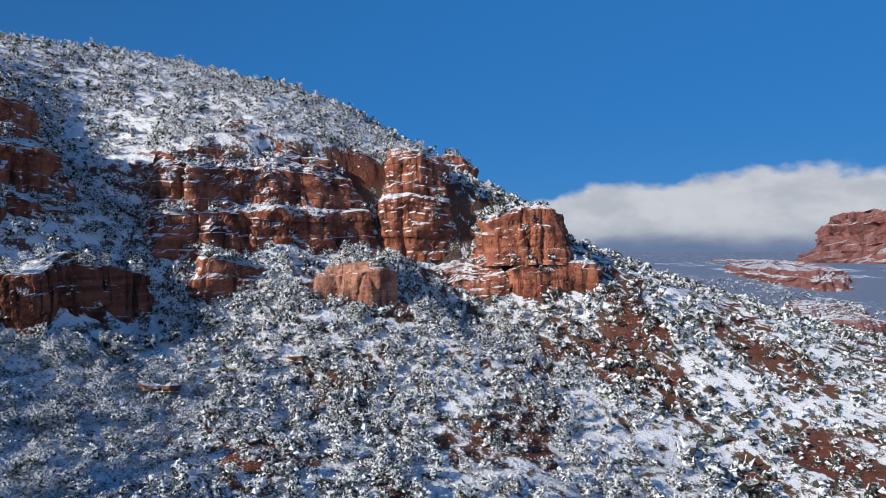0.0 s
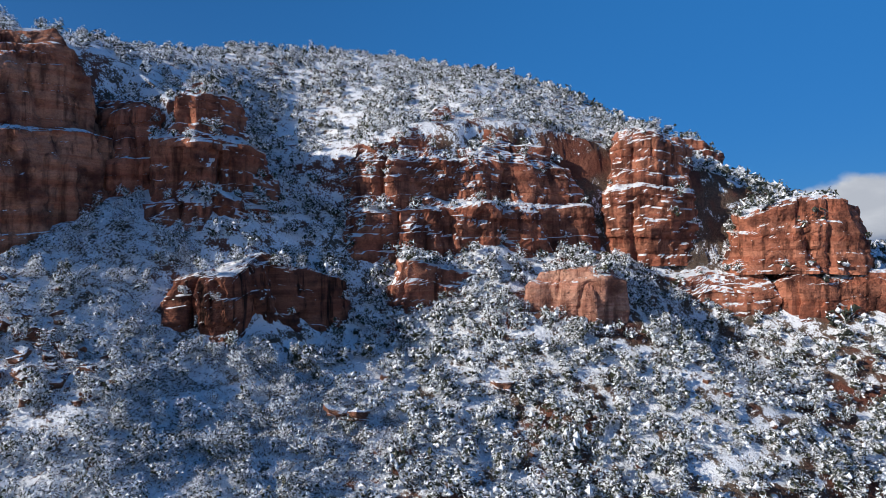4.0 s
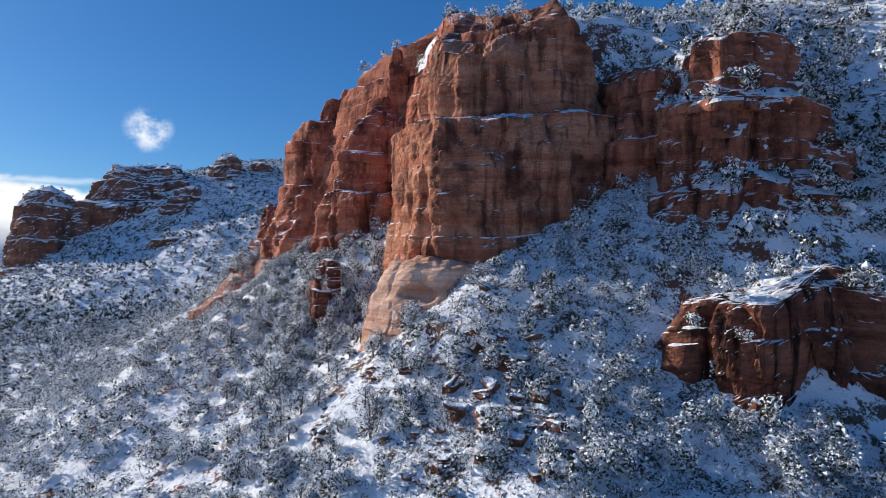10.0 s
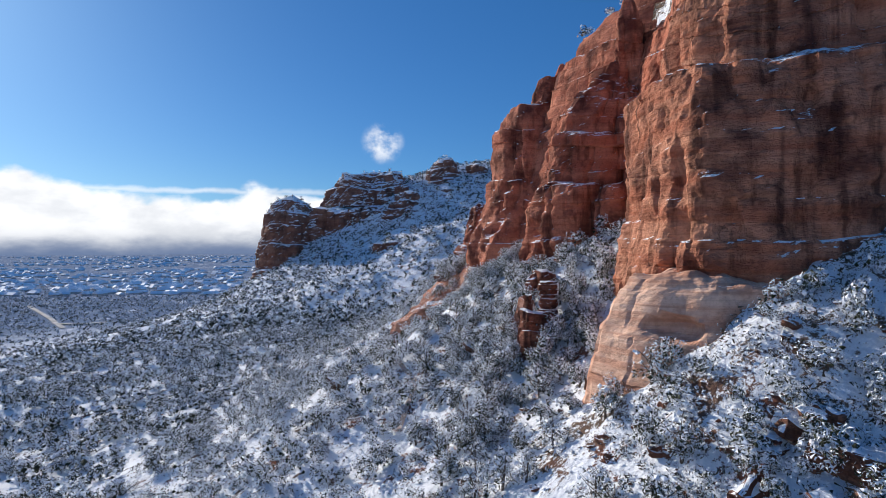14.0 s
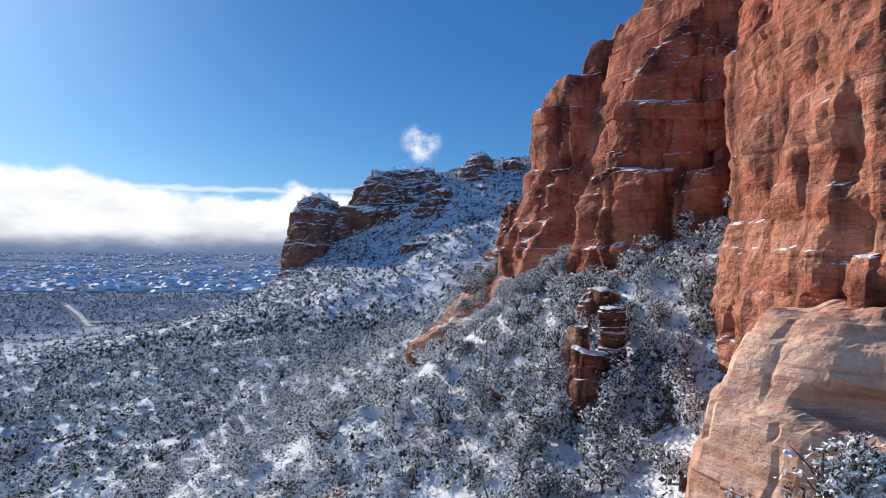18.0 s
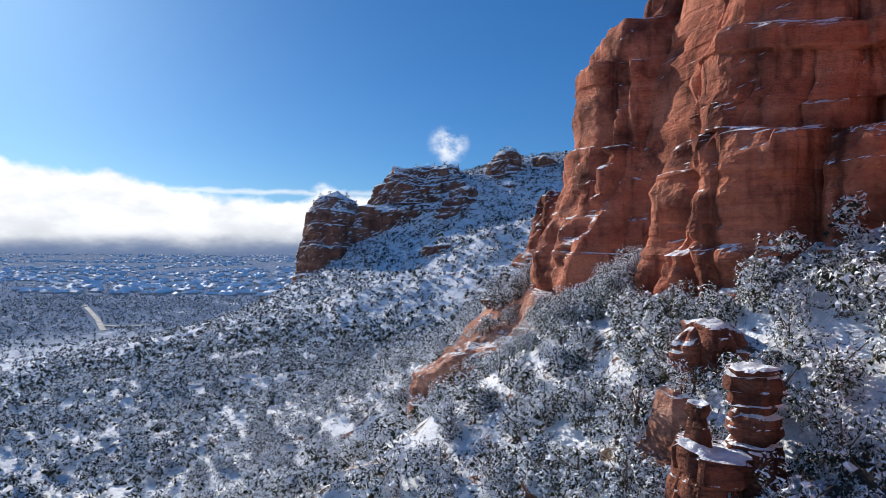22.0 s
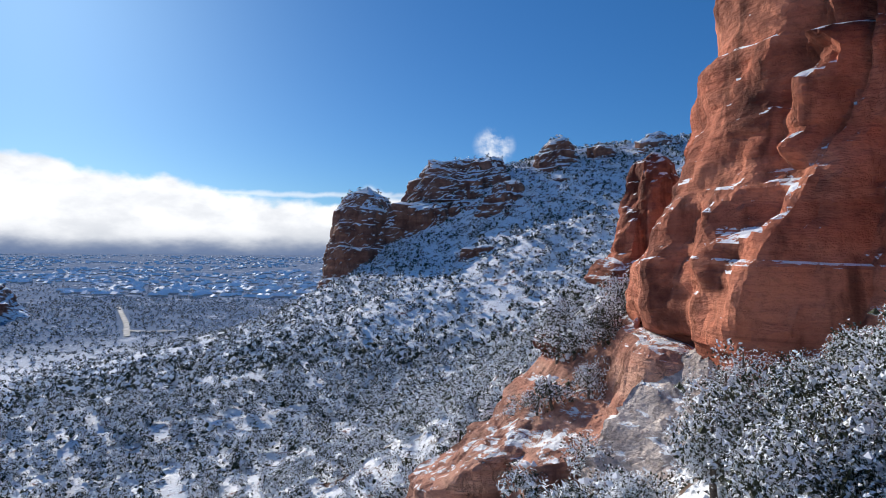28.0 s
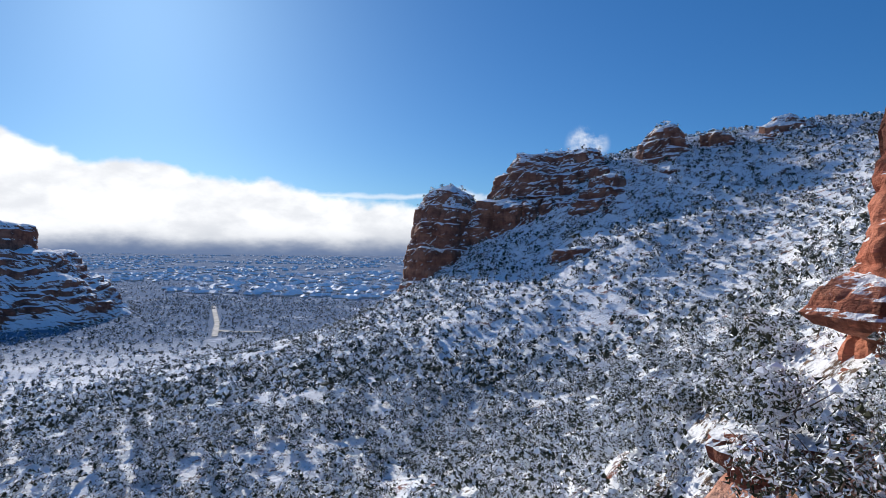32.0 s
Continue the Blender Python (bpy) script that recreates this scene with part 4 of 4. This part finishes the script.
ax, ay = np.meshgrid(np.arange(-12, 34, 4.4), np.arange(64, 160, 4.4), indexing="ij")
want = np.r_[want, np.c_[ax.ravel(), ay.ravel()] + rng.uniform(-2, 2, (ax.size, 2))]
ax, ay = np.meshgrid(np.arange(4, 34, 2.3), np.arange(62, 106, 2.3), indexing="ij")
want = np.r_[want, np.c_[ax.ravel(), ay.ravel()] + rng.uniform(-1.4, 1.4, (ax.size, 2))]
thick = 0.5 + 0.5 * fbm(want[:, 0] / 30, want[:, 1] / 30, 0, 3, 71)
share = 0.6 + 0.5 * thick
wide = np.abs(want[:, 0])
hid = (want[:, 1] < np.minimum(-25 + 1.3 * wide, 90 + 0.62 * wide)) & (want[:, 0] < -10)
hid |= (want[:, 0] > 150) & (want[:, 1] > 75) & (want[:, 1] < 340 + want[:, 0])
hid |= (want[:, 1] > 480) & (want[:, 0] > -120)
hid |= (want[:, 0] < -60) & (want[:, 1] < 10)
hid &= want[:, 1] < 700
open_talus = np.clip(1.15 - np.hypot((want[:, 0] - 37 - 0.7 * (want[:, 1] - 18)) / 15, (want[:, 1] - 18) / 36), 0, 1)
share = share * (1 - 0.12 * np.clip(2 * open_talus, 0, 1))
share = np.where(hid, 0.1, share)          # sparse behind the ridges
want = want[rng.uniform(0, 1, len(want)) < share]
ROADSIDE = ((-292, 445), (-458, 640)), ((-350, 512), (-300, 520))


def near_road(x, y):
    for (ax, ay), (bx, by) in ROADSIDE:
        t = min(1, max(0, ((x - ax) * (bx - ax) + (y - ay) * (by - ay)) / ((bx - ax) ** 2 + (by - ay) ** 2)))
        if math.hypot(x - ax - t * (bx - ax), y - ay - t * (by - ay)) < 5:
            return True
    return False


TREES = []
for x, y in want:
    if x < -280 and near_road(x, y):
        continue
    z, up = landed(x, y)
    on_slab = -7 < x < 5.5 and 110 < y < 137
    if (up > (0.42 if 3 < x < 36 and 58 < y < 108 else 0.6) or (up > 0.4 and rng.random() < (0.8 if x < 20 else 0.3))) and not (on_slab and rng.random() < 0.88) and not (rng.random() < (0.15 if x > 62 and y < 300 else 0.65 if x > 21 and y < 300 else 0.8 if y > 300 else 1.0) and on_rock(x, y)) and not (18 < x < 62 and 38 < y < 140 and z < 107 and on_rock(x, y)):
        TREES.append((x, y, z))
# a few that root on the steep shelves
for x, y in ((5.5, 105), (7.4, 106.6), (3.8, 102.6), (8.6, 103.6), (3.4, 107), (6.4, 101.4), (9.6, 106.5), (-5, 146), (-3, 148.4), (-6.5, 150), (-1, 142), (-3.6, 143.6), (-8, 147.6), (-5.6, 142.6), (1, 140.4), (-2, 145.4), (-4, 115.4), (-1.4, 116), (-6.2, 117.4), (-2.8, 112.8), (0.4, 112.4), (-7.4, 121), (-2.4, 121), (-3.6, 121.8), (-0.8, 120), (-5, 122.8), (-4, 140), (-2.2, 139), (0, 138.6), (-3, 141.6), (1.6, 139.8), (2.4, 137.6), (-5.4, 140.6), (-4.6, 130.6), (-3.4, 130), (-0.4, 129), (-6.4, 131.6), (-1.5, 134.2), (0.6, 133), (-3, 135.6), (1, 136), (10.5, 110), (12, 108.6)):
    TREES.append((x, y, landed(x, y)[0]))
TREES = np.array(TREES)
# those beside the fins and the apron stand singly
near = np.hypot(TREES[:, 0] - 8, np.maximum(np.abs(TREES[:, 1] - 85) - 45, 0)) + 0.25 * np.maximum(TREES[:, 0] - 8, 0)
order = np.argsort(near)
single, rest = TREES[order[:300]], TREES[order[300:]]

KINDS = []
for k, (h, w, u) in enumerate(((3.6, 3.8, 0.4), (2.9, 3.4, 0.3), (4.4, 3.6, 0.8), (2.4, 2.9, 0.2), (3.9, 4.2, 0.4))):
    KINDS.append((juniper_meshes(200 + 7 * k, h, w, u, (16, 0.2, 700, 0.1, 3200, 0.085)), juniper_meshes(300 + 7 * k, h, w, u, (14, 0.22, 0, 0, 900, 0.16))))
beside = np.hypot(single[:, 0] - 7, np.maximum(np.abs(single[:, 1] - 118) - 14, 0))
close = set(np.argsort(beside)[:44].tolist())
for i, (x, y, z) in enumerate(single):
    trunk, crown = KINDS[i % len(KINDS)][0 if i in close else 1]
    thing = tagged(new("juniper_tree"), "bushy dark green juniper dusted with snow", "tree", "junipers on the slope")
    s = rng.uniform(0.7, 1.25)
    thing.matrix_basis = Matrix.LocRotScale((x, y, z - 0.1), Euler((0, 0, rng.uniform(0, 6.28))), (s, s, s * rng.uniform(0.9, 1.15)))
    part("trunk", trunk, thing)
    part("crown", crown, thing)

# the woods: shapes of a few kinds, strewn and turned
def woods(name, places, count, label, seed, material):
    g = np.random.default_rng(seed)
    shapes = []
    for k in range(14):
        h, w = g.uniform(2.4, 4.0), g.uniform(2.8, 4.1)
        shapes.append(foliage_form(g, h, w, g.uniform(0.2, 0.8), *count[:4], seed + 3 * k, *count[4:]))
    vs, fs, base = [], [], 0
    kind = g.integers(0, len(shapes), len(places))
    for k, (v, f) in enumerate(shapes):
        here = places[kind == k]
        n = len(here)
        a, s = g.uniform(0, 2 * np.pi, n), g.uniform(0.65, 1.25, n) * np.where(here[:, 1] > 300, 0.78, 1.0)
        c, d = (np.cos(a) * s)[:, None], (np.sin(a) * s)[:, None]
        out = np.stack([v[None, :, 0] * c - v[None, :, 1] * d, v[None, :, 0] * d + v[None, :, 1] * c, v[None, :, 2] * (s * g.uniform(0.85, 1.2, n))[:, None]], -1)
        out = out + here[:, None]
        vs.append(out.reshape(-1, 3))
        fs.append((f[None] + len(v) * np.arange(n)[:, None, None] + base).reshape(-1, 3))
        base += n * len(v)
    tagged(new(name, mesh_of(name, np.concatenate(vs), np.concatenate(fs), material)), label, "woodland", kind="stuff")


far_off = np.hypot(rest[:, 0], rest[:, 1] - 60) > 210
beside_flight = (rest[:, 0] > -55) & (rest[:, 0] < 60) & (rest[:, 1] > -25) & (rest[:, 1] < 175) & ~far_off
woods("juniper_thicket", rest[beside_flight], (12, 0.24, 0, 0, 330, 0.2), "frosted junipers and pinyons on the near slopes", 351, LADEN)
woods("juniper_woods", rest[~far_off & ~beside_flight], (4, 0.5, 0, 0, 105, 0.37), "snow-dusted junipers and pinyons covering the slopes", 301, JUNIPER)
woods("far_woods", rest[far_off], (1, 0.8, 0, 0, 15, 0.88), "distant snow-dusted woods on the valley floor and hills", 401, FROSTED)


# ---- boulders and slabs ----
def boulder_mesh(seed, flat):
    """An angular block: a cube cut up, its corners knocked off, roughened."""
    bm = bmesh.new()
    bmesh.ops.create_cube(bm, size=1.0)
    bmesh.ops.bevel(bm, geom=bm.edges[:], offset=0.14, segments=1, affect="EDGES")
    bmesh.ops.subdivide_edges(bm, edges=bm.edges[:], cuts=2, use_grid_fill=True)
    for v in bm.verts:
        n = noise.noise_vector(v.co * 1.5 + Vector((seed, 0, 0))) * 0.26 + noise.noise_vector(v.co * 4.5 + Vector((seed, 5, 0))) * 0.08
        v.co = Vector((v.co.x * 1.2, v.co.y, v.co.z * flat)) + Vector((n.x, n.y, n.z * (0.4 + 0.6 * flat)))
    me = bpy.data.meshes.new("boulder")
    bm.to_mesh(me)
    bm.free()
    me.materials.append(BOULDER)
    return me


BOULDER = rock("boulder_sandstone", (0.08, 0.034, 0.024), (0.2, 0.085, 0.056), (0.3, 0.155, 0.105), 0.42, 0.2, 1.3)
SHAPES = [boulder_mesh(3.7 * k, f) for k, f in enumerate((0.75, 0.4, 0.9, 0.3, 0.6, 0.5))]


def boulder(x, y, size, shape, turn, tilt=0.0, label="angular red sandstone boulder capped with snow"):
    z, _ = landed(x, y)
    ob = tagged(new("boulder", SHAPES[shape]), label, "boulder", "boulders on the talus")
    ob.matrix_basis = Matrix.LocRotScale((x, y, z + 0.14 * size), Euler((tilt, 0.6 * tilt, turn)), (size, size * 0.85, size))
    return ob


boulder(80, -35, 5.0, 3, 0.4, 0.15, "flat pale slab lying on the snowy slope")
boulder(55, -15, 5.2, 3, 1.2, 0.3, "dark tilted slab beside the snowy gully")
boulder(54, -12.5, 4.2, 1, 0.2, 0.3, "pale tilted slab beside the snowy gully")
boulder(29, 28.5, 3.6, 4, 0.5, 0.1, "large red boulder below the buttress")
boulder(20.5, 26.5, 3.0, 1, 0.9, 0.2)
boulder(-21, 91, 4.0, 3, 0.7, 0.4, "dark flat slab leaning among junipers")
boulder(2.5, 82, 3.4, 3, 0.2, 0.5, "grey tilted slab among junipers")
for k in range(170):
    if k < 110:
        x, y = 25 + rng.normal(0, 6), 25 + rng.normal(0, 7)
    elif k < 135:
        x, y = rng.uniform(-4, 22), rng.uniform(20, 60)
    else:
        x, y = rng.uniform(40, 130), rng.uniform(-90, 0)
    z, up = landed(x, y)
    if up > 0.5 and not on_rock(x, y):
        boulder(x, y, 0.6 + 1.7 * rng.uniform(0, 1) ** 2, int(rng.integers(0, 6)), rng.uniform(0, 6.28), rng.normal(0, 0.25))


# ---- scrub and rubble, too many to count ----
def strewn(name, count, boxes, pieces, size, flat, material, label, category, seed, sink, twigs=False):
    g = np.random.default_rng(seed)
    centres, sizes = [], []
    for (x0, x1, y0, y1), share in boxes:
        for x, y in zip(g.uniform(x0, x1, int(count * share)), g.uniform(y0, y1, int(count * share))):
            z, up = landed(x, y)
            if up < 0.62 or on_rock(x, y) or g.random() > 0.35 + 0.9 * (0.5 + 0.5 * vnoise(x / 9, y / 9, 0, seed)):
                continue
            big = size * g.uniform(0.5, 1.5)
            for _ in range(pieces):
                centres.append((x + g.normal(0, 0.7 * big), y + g.normal(0, 0.7 * big), z + sink * big + g.uniform(0, 0.6) * big * flat))
                sizes.append(big * g.uniform(0.5, 1.0) * (0.55 if twigs else 1.0))
    if twigs:
        v, f = leaves(np.array(centres), np.array(sizes), seed + 1, g.normal(0, 1, (len(centres), 3)) + (0, 0, 0.3))
    else:
        v, f = masses(np.array(centres), np.array(sizes), seed + 1, flat)
    tagged(new(name, mesh_of(name, v, f, material)), label, category, kind="stuff")


strewn("winter_scrub", 31000, [((-60, 60, -30, 150), 0.4), ((30, 160, -150, 30), 0.3), ((-160, 40, 120, 330), 0.2), ((-120, 100, 200, 440), 0.25), ((-80, 60, -140, -20), 0.1), ((80, 270, -100, 110), 0.3), ((14, 60, -25, 45), 0.3)], 10, 0.46, 0.9, SCRUB,
       "low bare scrub poking through the snow", "scrub", 501, 0.1, True)
strewn("rubble", 6000, [((10, 50, 5, 45), 0.4), ((30, 140, -120, 10), 0.4), ((-30, 30, 40, 140), 0.2)], 1, 0.24, 0.5, BOULDER, "broken red stones on the talus", "rubble", 521, 0.05)


# ---- trail, road and town ----
def ribbon(name, line, width, lift, material, label, category, step=2.0):
    p = np.array(line, float)
    far = np.r_[0, np.cumsum(np.hypot(*np.diff(p, axis=0).T))]
    s = np.arange(0, far[-1], step)
    x, y = np.interp(s, far, p[:, 0]), np.interp(s, far, p[:, 1])
    dx, dy = np.gradient(x), np.gradient(y)
    d = np.hypot(dx, dy)
    v = []
    for k in (-1.0, -0.33, 0.33, 1.0):
        wob = 1 + 0.15 * np.sin(s / 3 + k)
        vx, vy = x - dy / d * k * width / 2 * wob, y + dx / d * k * width / 2 * wob
        vz = np.array([LAND.ray_cast(Vector((a, b, 400.0)), Vector((0, 0, -1)))[0].z for a, b in zip(vx, vy)]) + lift
        v.append(np.c_[vx, vy, vz])
    v = np.stack(v, 1)
    n = len(s)
    i = np.arange(n * 4).reshape(n, 4)
    f = np.stack([i[:-1, :-1], i[:-1, 1:], i[1:, 1:], i[1:, :-1]], -1).reshape(-1, 4)
    return tagged(new(name, mesh_of(name, v.reshape(-1, 3), f, material, True)), label, category, kind="structure")


TRAIL = plain("trodden_soil", (0.5, 0.4, 0.35), 0.9, 0.3, 2.0)
ribbon("trail", [(-30, 130), (-22, 116), (-18, 103), (-11, 92), (-7, 82), (-9, 70)], 0.8, 0.12, TRAIL, "narrow trodden trail of reddish soil", "trail", 1.0)
ribbon("road", [(-322, 480), (-380, 552), (-458, 640), (-490, 676)], 4.5, 0.7, ROAD, "pale wet road crossing the wooded valley", "road", 6)
ribbon("road_branch", [(-352, 514), (-326, 508), (-306, 520)], 7, 0.8, ROAD, "pale turning place beside the valley road", "road", 6)


def town():
    """Low houses with snowy roofs, strewn over the valley floor."""
    g = np.random.default_rng(88)
    n = 4200
    y = 820 + 2900 * g.uniform(0, 1, n) ** 1.3
    x = g.uniform(-1.25, 0.12, n) * y
    keep = vnoise(x / 220, y / 220, 0, 9) > -0.1
    x, y = x[keep], y[keep]
    walls, roofs = [], []
    for a, b in zip(x, y):
        w, d, h, t = g.uniform(9, 19), g.uniform(6, 10), g.uniform(1.4, 2.4), g.uniform(0, 3.14)
        c, s = math.cos(t), math.sin(t)
        box = np.array([(-w, -d, 0), (w, -d, 0), (w, d, 0), (-w, d, 0)], float) / 2
        turned = np.c_[box[:, 0] * c - box[:, 1] * s + a, box[:, 0] * s + box[:, 1] * c + b]
        walls.append(np.r_[np.c_[turned, np.full(4, -1.0)], np.c_[turned, np.full(4, h)]])
        eave = (turned - (a, b)) * 1.08 + (a, b)
        ridge = np.array([(-w / 2, 0), (w / 2, 0)])
        ridge = np.c_[ridge[:, 0] * c - ridge[:, 1] * s + a, ridge[:, 0] * s + ridge[:, 1] * c + b]
        roofs.append(np.r_[np.c_[eave, np.full(4, h)], np.c_[ridge, np.full(2, h + 0.36 * d)]])
    k = len(walls)
    wf = np.array([(0, 1, 5, 4), (1, 2, 6, 5), (2, 3, 7, 6), (3, 0, 4, 7)])
    rf = np.array([(0, 1, 5, 4), (2, 3, 4, 5), (1, 2, 5, 5), (3, 0, 4, 4)])
    off = np.arange(k)[:, None, None]
    homes = tagged(new("town_houses"), "low tan houses with snowy roofs in the valley", "houses", kind="stuff")
    part("walls", mesh_of("walls", np.concatenate(walls), (wf[None] + 8 * off).reshape(-1, 4), WALL_TAN), homes)
    tri = np.r_[rf[:2, [0, 1, 2]], rf[:2, [0, 2, 3]], rf[2:, :3]]
    part("roofs", mesh_of("roofs", np.concatenate(roofs), (tri[None] + 6 * off).reshape(-1, 3), ROOF_SNOW), homes)


town()


# ---- a fallen trunk below the fin ----
def dead_log():
    a, b = Vector((10.5, 107.6, 0)), Vector((5.4, 110.6, 0))
    for p in (a, b):
        p.z = landed(p.x, p.y)[0] + 0.35
    thing = tagged(new("fallen_log"), "bleached fallen juniper trunk with snow on it", "log")
    thing.location = a
    d = b - a
    pts = [tuple(d * t + Vector((0, 0, 0.25 * math.sin(3 * t)))) for t in (0, 0.3, 0.6, 1.0)]
    part("stem", mesh_of("stem", *tube_along(pts, [0.2, 0.17, 0.13, 0.06]), DEAD), thing)
    for t, up in ((0.55, 1.0), (0.75, 0.8), (0.9, 0.6)):
        q = d * t
        part("branch", mesh_of("branch", *tube_along([tuple(q), tuple(q + Vector((-0.5, 0.2, 0.6 * up))), tuple(q + Vector((-0.9, 0.5, 1.1 * up)))], [0.07, 0.05, 0.02]), DEAD), thing)


def tube_along(points, radii, sides=6):
    p = [Vector(q) for q in points]
    vs = []
    for i, q in enumerate(p):
        ahead = (p[min(i + 1, len(p) - 1)] - p[max(i - 1, 0)]).normalized()
        side = ahead.cross(Vector((0, 0, 1)))
        side = side.normalized() if side.length > 1e-3 else Vector((1, 0, 0))
        above = side.cross(ahead)
        for k in range(sides):
            a = 2 * math.pi * k / sides
            vs.append(tuple(q + (side * math.cos(a) + above * math.sin(a)) * radii[i]))
    i = np.arange(len(p) * sides).reshape(len(p), sides)
    j = np.roll(i, -1, 1)
    return np.array(vs), np.stack([i[:-1], j[:-1], j[1:], i[1:]], -1).reshape(-1, 4)


DEAD = rock("bleached_wood", (0.2, 0.17, 0.15), (0.36, 0.32, 0.29), (0.5, 0.46, 0.42), 0.45, 0.2, 2.0)
dead_log()


def dead_tree(x, y, height):
    """A bare bleached tree, its boughs forking twice."""
    g = np.random.default_rng(31)
    thing = tagged(new("dead_tree"), "bare bleached dead tree among junipers", "tree")
    thing.location = (x, y, landed(x, y)[0] - 0.2)
    top = Vector((0.3, 0.1, height))
    part("trunk", mesh_of("trunk", *tube_along([(0, 0, 0), (0.1, 0, height * 0.5), tuple(top)], [0.14, 0.09, 0.02]), DEAD), thing)
    for k in range(12):
        a, h = g.uniform(0, 6.28), height * g.uniform(0.2, 0.85)
        r = height * g.uniform(0.25, 0.45) * (1.1 - h / height)
        q = Vector((0.1, 0, h))
        end = q + Vector((r * math.cos(a), r * math.sin(a), 0.6 * r))
        bough = part("branch", mesh_of("branch", *tube_along([tuple(q), tuple(q.lerp(end, 0.5) + Vector((0, 0, 0.15))), tuple(end)], [0.06, 0.045, 0.015], 5), DEAD), thing)
        for f in (0.45, 0.65, 0.85):
            w = q.lerp(end, f)
            b = a + g.normal(0, 0.9)
            tip = w + Vector((0.4 * r * math.cos(b), 0.4 * r * math.sin(b), g.uniform(0.1, 0.5) * r))
            part("twig", mesh_of("twig", *tube_along([tuple(w), tuple(tip)], [0.03, 0.01], 4), DEAD), bough)


dead_tree(17.5, 84.3, 4.2)
